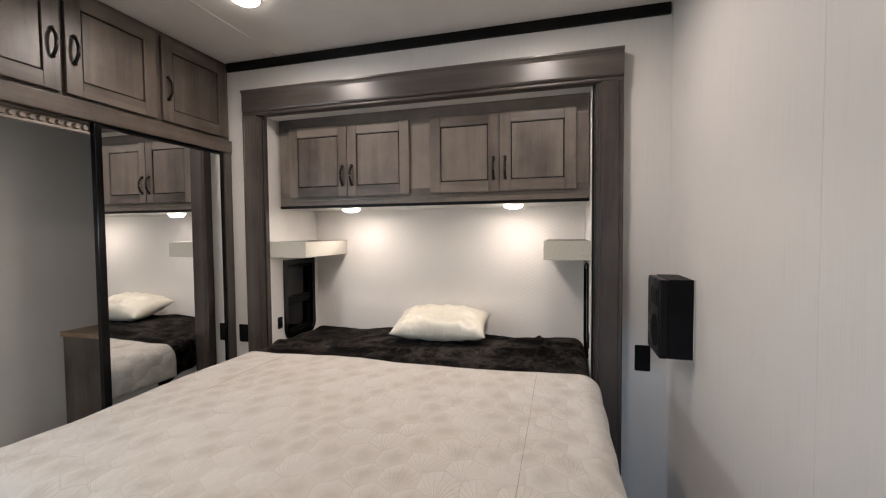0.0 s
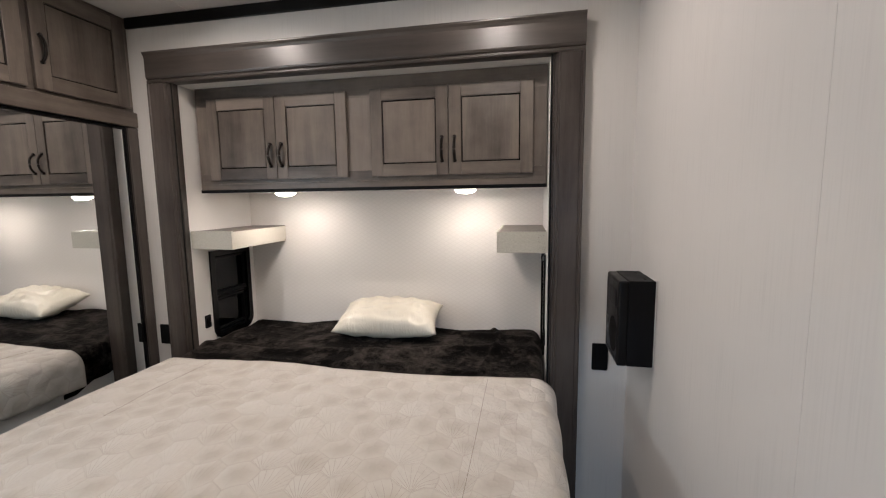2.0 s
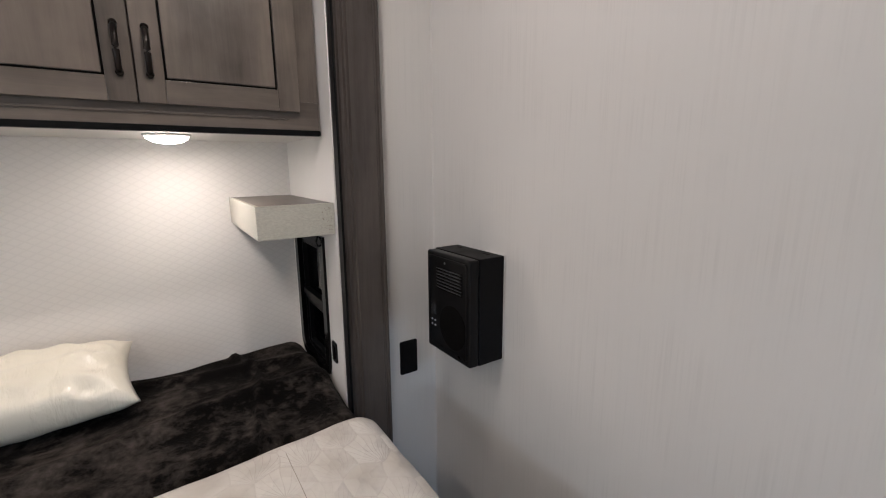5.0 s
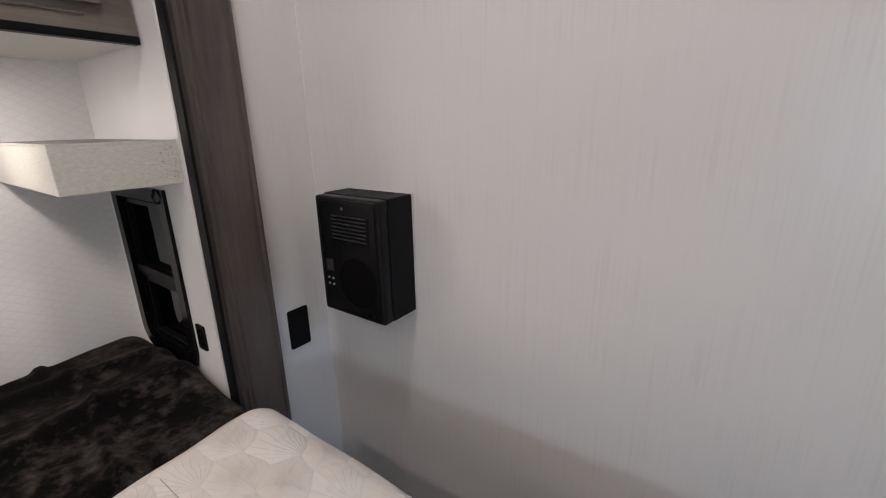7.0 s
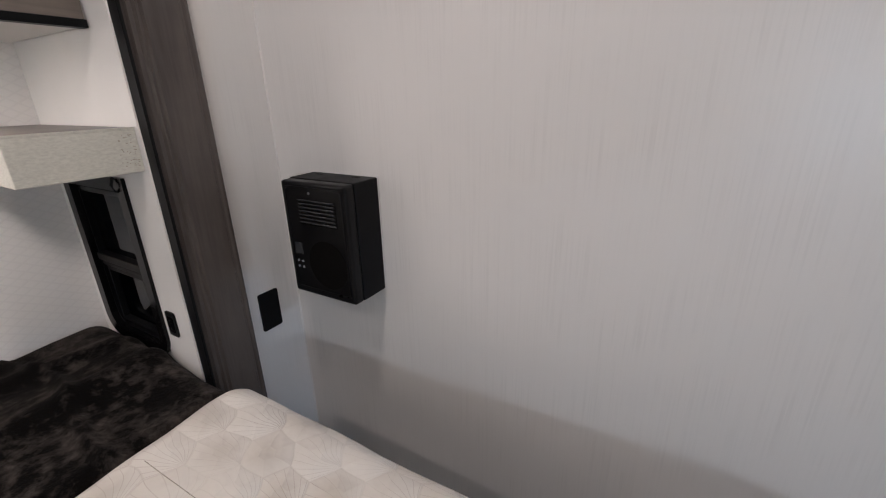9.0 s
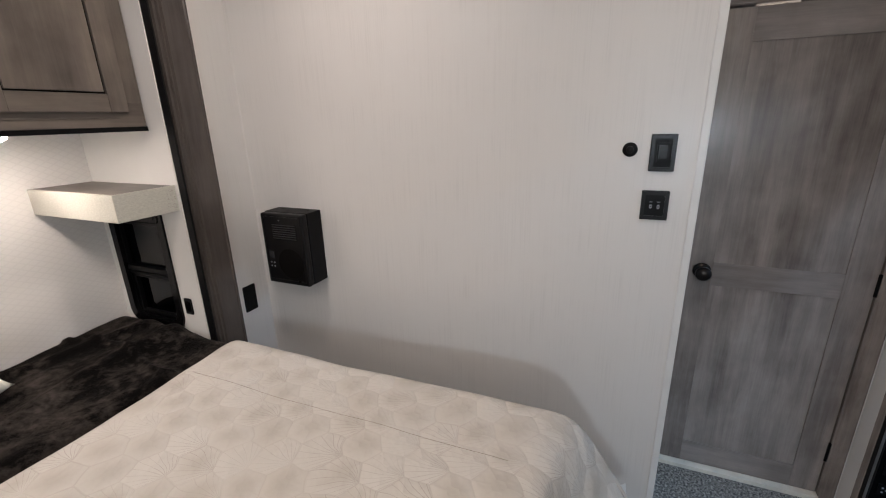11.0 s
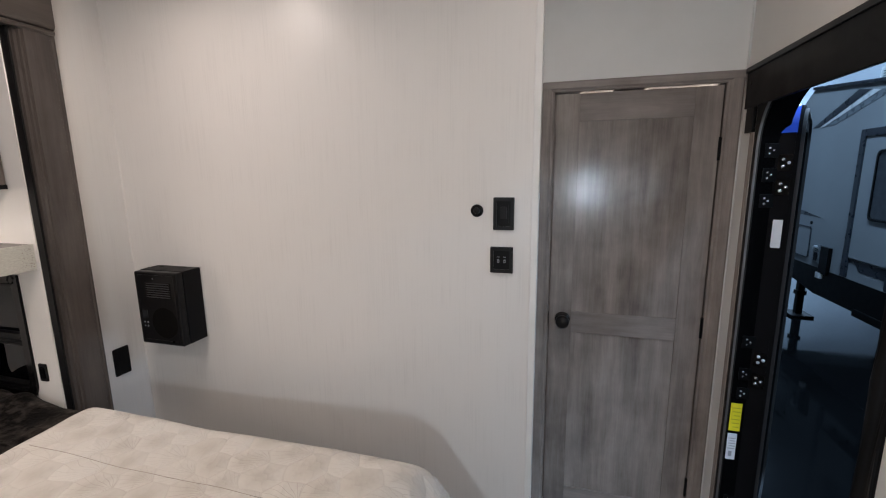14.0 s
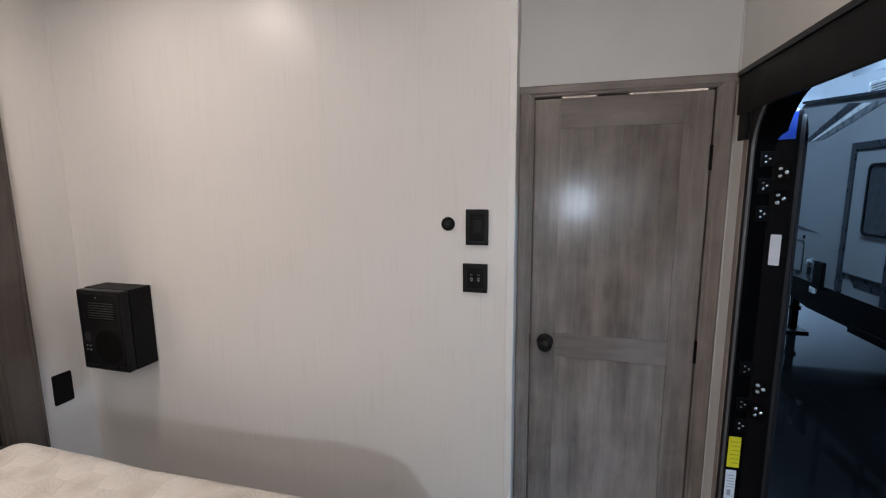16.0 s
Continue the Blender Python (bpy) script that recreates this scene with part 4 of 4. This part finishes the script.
def usb_plate():
    m = on_east(east(0.573), 0.573, 1.329)
    t = thing("usb_outlet", m.translation, "square black plate with two USB sockets on the partition", "outlet")
    part("plate", extruded(rounded(0.086, 0.101, 0.003, 3), m, 0.006), M_BLACK, t)
    part("frame", ring(rounded(0.082, 0.097, 0.003, 3), rounded(0.060, 0.072, 0.002, 3), m @ Matrix.Translation((0, 0, 0.006)), 0.003), M_BLACK_SATIN, t)
    for dx in (-0.012, 0.012):
        part("port", extruded(rounded(0.008, 0.013, 0.001, 2), m @ Matrix.Translation((dx, -0.004, 0.006)), 0.002), M_ALU, t, "pale port")
        part("port_tongue", extruded(rounded(0.005, 0.004, 0.0005, 2), m @ Matrix.Translation((dx, -0.004, 0.008)), 0.0008), M_BLACK, t)
        part("mark", extruded(rounded(0.010, 0.0022, 0.0005, 2), m @ Matrix.Translation((dx, 0.012, 0.006)), 0.0006), M_PRINT_GREY, t)
    return t


def round_button():
    m = on_east(east(0.668), 0.668, 1.516)
    t = thing("round_dimmer", m.translation, "small round black dimmer button on the partition", "button")
    part("base", lathe([(0.024, 0), (0.024, 0.004), (0.021, 0.007), (0.013, 0.0075)], m), M_BLACK, t, "", True)
    part("knob", lathe([(0.012, 0.0075), (0.012, 0.013), (0.009, 0.016), (0, 0.0165)], m), M_BLACK_SATIN, t, "", True)
    return t


switch_plate()
usb_plate()
round_button()


# ---------------------------------------------------------------- inner door
def inner_door():
    t = thing("door_1", (DOOR_X, 0.085, 0), "closed grey-brown wood-print inner door with two recessed panels", "door", "", "structure")
    x0, x1, y0, y1, z0, z1 = 0.926, 0.962, -0.226, 0.397, 0.024, 1.978
    slab = part("slab", box(x0 + 0.006, x1, y0, y1, z0, z1, 0.002), M_DOOR, t)
    part("stile", box(x0, x0 + 0.0065, y0, -0.130, z0, z1, 0.0015), M_DOOR, slab)
    part("stile", box(x0, x0 + 0.0065, 0.300, y1, z0, z1, 0.0015), M_DOOR, slab)
    for a, b in ((z0, 0.135), (0.932, 1.032), (1.866, z1)):
        part("rail", box(x0 + 0.0003, x0 + 0.0066, -0.130, 0.300, a, b, 0.0015), M_DOOR_Y, slab)
    # casing
    prof = [(0, 0), (0.058, 0), (0.058, 0.012), (0.050, 0.018), (0.020, 0.018), (0.012, 0.012), (0.006, 0.012), (0.0, 0.006)]
    part("casing", moulding(prof, "z", 0, 2.026, lambda o, u, a: Vector((DOOR_X - u, D1 + o, a))), M_DOOR, t)
    part("casing", moulding(prof, "z", 0, 2.026, lambda o, u, a: Vector((DOOR_X - u, D0 - o, a))), M_DOOR, t)
    part("head_casing", moulding([(o * 0.75, u + 0.001) for o, u in prof], "y", D0 - 0.059, D1 + 0.059, lambda o, u, a: Vector((DOOR_X - u, a, DTOP + o))), M_DOOR_Y, t)
    part("jamb", boxes((DOOR_X, DOOR_X + 0.045, D1, D1 + 0.011, 0, DTOP), (DOOR_X, DOOR_X + 0.045, D0 - 0.011, D0, 0, DTOP), (DOOR_X, DOOR_X + 0.045, D0, D1, DTOP, DTOP + 0.011)), M_DOOR, t)
    for a, c in ((D1 - 0.016, D1), (D0, D0 + 0.016)):
        part("stop", box(0.963, 0.975, a, c, 0, DTOP, 0.001), M_DOOR, t)
    for a, c in ((0.30, D1 - 0.016), (0.05, 0.17)):
        part("stop", box(0.963, 0.975, a, c, DTOP - 0.022, DTOP, 0.001), M_DOOR, t)
    knob_at = on_east(x0, 0.338, 0.994)
    part("knob", lathe([(0.034, 0), (0.034, 0.004), (0.029, 0.008), (0.013, 0.012), (0.012, 0.026), (0.022, 0.032), (0.030, 0.043), (0.029, 0.054), (0.020, 0.061), (0, 0.063)], knob_at), M_BRONZE, t, "round dark bronze knob", True)
    part("latch_plate", box(DOOR_X - 0.020, DOOR_X + 0.004, 0.3985, 0.4015, 0.965, 1.025, 0.001), M_BRONZE, t)
    for z in (1.74, 1.0, 0.24):
        part("hinge", rod((DOOR_X - 0.004, -0.229, z - 0.045), (DOOR_X - 0.004, -0.229, z + 0.045), 0.006, 10), M_BLACK, t)
    return t


inner_door()
structure("trim_threshold", box(0.895, 0.975, D0, D1, 0.0, 0.022, 0.004), M_THRESHOLD, "pale threshold strip under the door")


# ---------------------------------------------------------------- entry opening
def bolts(spots, m, r, parent, mat):
    """A group of domed screw heads on the pose m."""
    for x, y in spots:
        part("bolt", lathe([(r, 0), (r * 0.9, r * 0.35), (r * 0.5, r * 0.6), (0, r * 0.68)], m @ Matrix.Translation((x, y, 0)), 10), mat, parent, "bright bolt head", True)


def entry_frame():
    w, h = OX1 - OX0, OZ1 - OZ0
    cx, cz = (OX0 + OX1) / 2, (OZ0 + OZ1) / 2
    t = thing("entry_door_frame", (cx, SOUTH, OZ0), "black aluminium entry door frame with rounded upper corners", "door frame")
    back = Matrix.Translation((cx, SOUTH + 0.006, cz)) @ Euler((radians(90), 0, 0)).to_matrix().to_4x4()
    low = (0.5, 1, 1, 0.5)
    out = rounded(w + 0.05, h + 0.05, 0.06, 10)
    inn = rounded(w - 0.002, h - 0.002, 0.200, 10, low)
    part("flange", ring(out, inn, back, 0.006), M_BLACK, t)
    part("bright_edge", ring(rounded(w - 0.001, h - 0.001, 0.200, 10, low), rounded(w - 0.0045, h - 0.0045, 0.198, 10, low), back @ Matrix.Translation((0, 0, -0.0015)), 0.008), M_ALU, t, "thin bright aluminium edge")
    part("jamb", ring(inn, rounded(w - 0.030, h - 0.030, 0.186, 10, low), back @ Matrix.Translation((0, 0, 0.0065)), 0.078), M_BLACK_GLOSS, t)
    jx = OX1 - 0.0155
    for z in (1.722, 1.638, 1.548, 1.019, 0.890, 0.811, 0.343, 0.254, 0.181):
        part("hinge_leaf", box(jx - 0.003, jx, SOUTH - 0.064, SOUTH - 0.016, z - 0.024, z + 0.024, 0.001), M_BLACK, t)
        mm = on_east(jx - 0.003, SOUTH - 0.034, z)
        bolts(((-0.004, 0.009), (0.007, 0.0), (-0.004, -0.010)), mm, 0.0036, t, M_STEEL)
    yl = part("warning_label", box(jx - 0.0012, jx, SOUTH - 0.042, SOUTH - 0.004, 0.650, 0.766), M_LABEL_YELLOW, t, "yellow printed sticker")
    for k in range(6):
        part("print_line", box(jx - 0.0018, jx - 0.0012, SOUTH - 0.038, SOUTH - 0.009 - 0.004 * (k % 3), 0.745 - k * 0.016, 0.748 - k * 0.016), M_PRINT_YELLOW, yl)
    wl = part("data_label", box(jx - 0.0012, jx, SOUTH - 0.036, SOUTH - 0.004, 0.526, 0.638), M_LABEL_WHITE, t, "white data sticker")
    for k in range(5):
        part("print_line", box(jx - 0.0018, jx - 0.0012, SOUTH - 0.032, SOUTH - 0.009 - 0.004 * (k % 2), 0.616 - k * 0.011, 0.619 - k * 0.011), M_PRINT_GREY, wl)
    part("print_block", box(jx - 0.0018, jx - 0.0012, SOUTH - 0.024, SOUTH - 0.012, 0.540, 0.562), M_PRINT_GREY, wl)
    return t


entry_frame()
structure("trim_entry_casing", box(0.793, 0.828, SOUTH, SOUTH + 0.008, 0.0, 1.790, 0.002), M_DOOR, "thin wood-print strip beside the entry frame")


def shade_valance():
    t = thing("entry_shade_valance", (0.42, SOUTH, 1.791), "black shade housing above the entry opening", "valance")
    part("housing", box(-0.09, 0.895, SOUTH, SOUTH + 0.012, 1.880, 2.026, 0.003), M_BLACK, t)
    part("top_rib", box(-0.09, 0.895, SOUTH + 0.012, SOUTH + 0.018, 2.008, 2.026, 0.002), M_BLACK_SATIN, t)
    part("end_bracket", box(0.806, 0.872, SOUTH, SOUTH + 0.0115, 1.791, 1.8795, 0.002), M_BLACK, t)
    part("end_bracket", box(-0.0895, -0.01, SOUTH, SOUTH + 0.0115, 1.791, 1.8795, 0.002), M_BLACK, t)
    part("screw_cap", lathe([(0.007, 0), (0.006, 0.002), (0, 0.0025)], Matrix.Translation((0.85, SOUTH + 0.012, 1.965)) @ Euler((radians(-90), 0, 0)).to_matrix().to_4x4(), 12), M_BLACK_GLOSS, t)
    return t


shade_valance()


def grab_handle():
    x, y = OX0 - 0.075, SOUTH + 0.058
    t = thing("grab_handle", (x, SOUTH, 0.86), "black bent grab handle beside the entry opening", "handle")
    path = [(x - 0.085, SOUTH + 0.004, 0.880), (x - 0.070, SOUTH + 0.030, 0.883), (x - 0.045, y - 0.01, 0.890), (x - 0.018, y, 0.910), (x - 0.004, y, 0.945), (x, y, 0.99), (x, y, 1.25), (x, y, 1.48),
            (x - 0.004, y, 1.52), (x - 0.018, y, 1.555), (x - 0.045, y - 0.01, 1.575), (x - 0.070, SOUTH + 0.030, 1.582), (x - 0.085, SOUTH + 0.004, 1.585)]
    part("bar", sweep(path, 0.014, 14), M_BLACK, t, "", True)
    for z in (0.88, 1.585):
        part("foot", lathe([(0.026, 0), (0.026, 0.004), (0.018, 0.007)], Matrix.Translation((x - 0.085, SOUTH, z)) @ Euler((radians(-90), 0, 0)).to_matrix().to_4x4(), 18), M_BLACK, t, "", True)
    return t


grab_handle()


def entry_door_leaf():
    """The entry door, swung wide open to the outside."""
    w, h = 0.68, 1.845
    ang = -26.0
    hinge = Vector((OX1 - 0.045, SOUTH - 0.090, 0.9575))
    # local x along the leaf, y up, z out of its inner face
    m = Matrix.Translation(hinge) @ Euler((radians(90), 0, radians(ang)), "XYZ").to_matrix().to_4x4() @ Matrix.Translation((w / 2 + 0.01, 0, 0))
    t = thing("entry_door", (hinge.x, hinge.y, OZ0), "black entry door swung wide open outside its frame", "door")
    part("leaf", extruded(rounded(w, h, 0.10, 10), m @ Matrix.Translation((0, 0, -0.060)), 0.060), M_LEAF, t)
    part("inner_frame", ring(rounded(w - 0.004, h - 0.004, 0.10, 10), rounded(w - 0.13, h - 0.13, 0.06, 10), m, 0.012), M_LEAF, t)
    part("rubber_seal", ring(rounded(w - 0.03, h - 0.03, 0.09, 10), rounded(w - 0.052, h - 0.052, 0.08, 10), m @ Matrix.Translation((0, 0, 0.012)), 0.010), M_SEAL, t, "grey rubber seal")
    bm = ring(rounded(w + 0.006, h + 0.006, 0.103, 10), rounded(w - 0.004, h - 0.004, 0.10, 10), m @ Matrix.Translation((0, 0, -0.048)), 0.050)
    top = hinge.z + h / 2 - 0.115
    bmesh.ops.delete(bm, geom=[v for v in bm.verts if v.co.z < top], context="VERTS")
    part("film", bm, M_BLUE, t, "blue protective film on the upper edge")
    # hinge leaves on the narrow edge that faces the frame
    edge = m @ Matrix.Translation((-w / 2, 0, -0.026)) @ Euler((0, radians(-90), 0)).to_matrix().to_4x4()
    part("label", extruded(rounded(0.028, 0.100, 0.003, 2), edge @ Matrix.Translation((0.006, 0.475, 0)), 0.001), M_LABEL_WHITE, t, "white sticker")
    for z in (0.722, 0.639, 0.0, -0.085, -0.628, -0.704):
        mm = edge @ Matrix.Translation((0.006, z, 0))
        part("hinge_leaf", extruded(rounded(0.040, 0.055, 0.004, 2), mm, 0.003), M_BLACK_GLOSS, t)
        bolts(((-0.006, 0.011), (0.009, 0.0), (-0.006, -0.012)), mm @ Matrix.Translation((0, 0, 0.003)), 0.0060, t, M_STEEL)
    for z in (0.2075, 0.1825, -0.1575, -0.1825):
        bolts(((0, 0),), m @ Matrix.Translation((-w / 2 + 0.022, z, 0.012)), 0.0055, t, M_STEEL)
    return t


M_LEAF = plain("matt_black_paint", (0.004, 0.004, 0.005), 0.7, 0, 0.2, spec=0.08)
M_BLUE = plain("blue_film", (0.03, 0.11, 0.70), 0.18)
entry_door_leaf()


# ---------------------------------------------------------------- the hall outside
GROUND = -0.90
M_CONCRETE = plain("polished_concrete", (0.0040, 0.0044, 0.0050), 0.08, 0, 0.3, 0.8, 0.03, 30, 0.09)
M_TRAILER = plain("pale_fibreglass", (0.31, 0.33, 0.35), 0.22, 0, 0.05, 0.7, 0.02)
M_DARK_STRIPE = plain("dark_graphic", (0.03, 0.035, 0.045), 0.3)
M_GREY_STRIPE = plain("grey_graphic", (0.16, 0.18, 0.20), 0.3)
M_WHITE_STRIPE = plain("white_graphic", (0.70, 0.72, 0.74), 0.3)
M_HALL = plain("hall_panel", (0.55, 0.57, 0.60), 0.6, 0, 0.1, 0.5)
M_TUBE = glow("tube_light", (0.65, 0.82, 1.0), 6.0)
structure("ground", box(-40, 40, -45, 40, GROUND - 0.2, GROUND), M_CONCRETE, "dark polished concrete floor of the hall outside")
structure("backdrop_hall_wall", box(-30, 30, -20.3, -20, GROUND, 6.5), M_HALL, "pale far wall of the hall")
structure("backdrop_hall_wall_east", box(22, 22.3, -20, 12, GROUND, 6.5), M_HALL, "pale end wall of the hall")
structure("ceiling_hall", box(-30, 30, -20, 12, 6.4, 6.5), M_HALL, "pale ribbed metal roof of the hall")
for k in range(9):
    solid("roof_beam", box(-30, 30, -18.5 + 2.2 * k, -18.38 + 2.2 * k, 6.15, 6.4), M_HALL, "pale steel roof beam under the hall roof", "beam", "roof beams")
for y in (-2.2, -11.0):
    t = thing("hall_light", (2, y, 5.66), "long cool tube light hanging in the hall", "light", "hall lights")
    part("tube", box(-5, 9, y - 0.12, y + 0.12, 5.66, 5.76, 0.02), M_TUBE, t)
    for x in (-4, 2, 8):
        part("hanger", rod((x, y, 5.75), (x, y, 6.42), 0.012, 8), M_STEEL, t)


def slanted(pts, y, depth, mat, name, parent):
    m = Matrix.Translation((0, y, 0)) @ Euler((radians(90), 0, 0)).to_matrix().to_4x4()
    return part(name, extruded(pts, m, depth), mat, parent)


def trailer():
    """The long pale camper parked alongside, its flank facing the entry."""
    y, x0, x1, z0, z1 = -3.60, 1.0, 8.15, -0.30, 2.95
    t = thing("parked_trailer", (4.6, -4.8, GROUND), "long pale grey camper trailer with dark graphics parked alongside", "trailer")
    m = Matrix.Translation((0, y, 0)) @ Euler((radians(90), 0, 0)).to_matrix().to_4x4()
    outline = [(x0, 0.12), (x1 - 0.15, 0.12), (x1, 0.35), (x1, 2.2), (x1 - 0.12, 2.7), (x1 - 0.45, 2.95), (5.9, 2.76), (5.0, 2.70), (x0, 2.70)]
    part("body", extruded([(a, b) for a, b in outline], m @ Matrix.Translation((0, 0, 0)), 2.4), M_TRAILER, t)
    part("roof_edge", extruded([(x0, 2.70), (5.0, 2.70), (5.9, 2.76), (x1 - 0.45, 2.95), (x1 - 0.45, 2.99), (5.9, 2.80), (5.0, 2.74), (x0, 2.74)], m @ Matrix.Translation((0, 0, -0.03)), 2.43), M_DARK_STRIPE, t)
    part("underbelly", extruded([(x0, z0), (x1 - 1.2, z0), (x1 - 0.25, -0.16), (x1 - 0.1, 0.12), (x0, 0.12)], m @ Matrix.Translation((0, 0, -0.01)), 2.42), M_BLACK, t)
    part("frame_rail", box(x0, 5.9, y + 0.01, y + 0.05, -0.34, -0.24, 0.01), M_BLACK, t)
    slanted([(7.62, 2.32), (7.42, 2.32), (6.30, 2.72), (6.55, 2.76)], y + 0.004, 0.004, M_DARK_STRIPE, "stripe", t)
    slanted([(7.40, 2.32), (7.30, 2.32), (6.10, 2.68), (6.25, 2.71)], y + 0.004, 0.004, M_WHITE_STRIPE, "stripe", t)
    slanted([(7.26, 2.32), (7.02, 2.32), (5.80, 2.66), (6.02, 2.69)], y + 0.004, 0.004, M_GREY_STRIPE, "stripe", t)
    slanted([(7.9, 1.02), (7.9, 0.92), (6.95, 0.90)], y + 0.004, 0.004, M_DARK_STRIPE, "stripe", t)
    slanted([(6.12, 0.40), (5.95, 0.26), (4.0, 0.26), (4.0, 0.40)], y + 0.004, 0.004, M_DARK_STRIPE, "stripe", t)
    # entry door of the trailer
    d = part("door", box(5.42, 6.20, y, y + 0.025, 0.42, 2.09, 0.01), M_TRAILER, t)
    part("door_frame", boxes((5.32, 5.42, y, y + 0.04, 0.14, 2.19), (6.20, 6.30, y, y + 0.04, 0.14, 2.19), (5.42, 6.20, y, y + 0.04, 2.09, 2.19), bevel=0.008), M_DARK_STRIPE, d)
    mw = Matrix.Translation((5.66, y + 0.046, 1.44)) @ Euler((radians(90), 0, 0)).to_matrix().to_4x4()
    wd = part("window", ring(rounded(0.50, 0.92, 0.08, 6), rounded(0.44, 0.86, 0.06, 6), mw, 0.021), M_BLACK, d)
    part("pane", extruded(rounded(0.44, 0.86, 0.06, 6), mw @ Matrix.Translation((0, 0, 0.012)), 0.006), M_GLASS_DARK, wd)
    # hatch, outlet box, dark cover
    hm = Matrix.Translation((7.42, y + 0.012, 0.48)) @ Euler((radians(90), 0, 0)).to_matrix().to_4x4()
    part("hatch", extruded(rounded(0.40, 0.50, 0.05, 5), hm, 0.012), M_TRAILER, t)
    part("hatch_rim", ring(rounded(0.42, 0.52, 0.06, 5), rounded(0.38, 0.48, 0.045, 5), hm @ Matrix.Translation((0, 0, -0.008)), 0.012), M_DARK_STRIPE, t)
    part("outlet_box", box(6.88, 7.04, y, y + 0.03, 0.19, 0.49, 0.01), M_GREY_STRIPE, t)
    part("outlet_cap", lathe([(0.045, 0), (0.045, 0.03), (0.03, 0.045), (0, 0.045)], Matrix.Translation((6.96, y + 0.03, 0.43)) @ Euler((radians(-90), 0, 0)).to_matrix().to_4x4(), 16), M_STEEL, t)
    part("outlet_socket", box(6.915, 7.005, y + 0.03, y + 0.04, 0.23, 0.36, 0.004), M_BLACK, t)
    part("dark_cover", box(6.60, 6.82, y, y + 0.05, 0.06, 0.48, 0.01), M_BLACK, t)
    part("plate", box(6.74, 6.86, y + 0.01, y + 0.055, -0.02, 0.07, 0.004), M_WHITE_STRIPE, t)
    part("vent_dot", lathe([(0.03, 0), (0.025, 0.012), (0, 0.014)], Matrix.Translation((7.26, y, 0.80)) @ Euler((radians(-90), 0, 0)).to_matrix().to_4x4(), 12), M_BLACK, t)
    # landing jack
    j = part("jack_leg", box(7.62, 7.72, y - 0.22, y - 0.12, GROUND + 0.04, 0.1, 0.006), M_BLACK, t)
    part("jack_foot", box(7.48, 7.86, y - 0.34, y + 0.0, GROUND, GROUND + 0.04, 0.012), M_LEAF, j)
    part("jack_collar", box(7.60, 7.74, y - 0.24, y - 0.10, -0.52, -0.44, 0.006), M_BLACK, j)
    part("roof_unit", box(6.75, 7.65, y - 1.5, y - 0.8, 2.86, 3.24, 0.05), M_WHITE_STRIPE, t, "white roof air conditioner")
    for k in range(6):
        part("unit_slot", box(6.85, 7.55, y - 0.8, y - 0.796, 2.95 + 0.04 * k, 2.965 + 0.04 * k), M_GREY_STRIPE, t)
    for x in (2.4, 3.3):
        bm = lathe([(0.34, 0.0), (0.36, 0.05), (0.36, 0.19), (0.34, 0.24)], Matrix.Translation((x, y - 0.05, GROUND + 0.36)) @ Euler((radians(90), 0, 0)).to_matrix().to_4x4(), 24)
        part("wheel", bm, M_BLACK, t, "", True)
    return t


M_GLASS_DARK = plain("dark_window", (0.05, 0.055, 0.065), 0.08)
trailer()
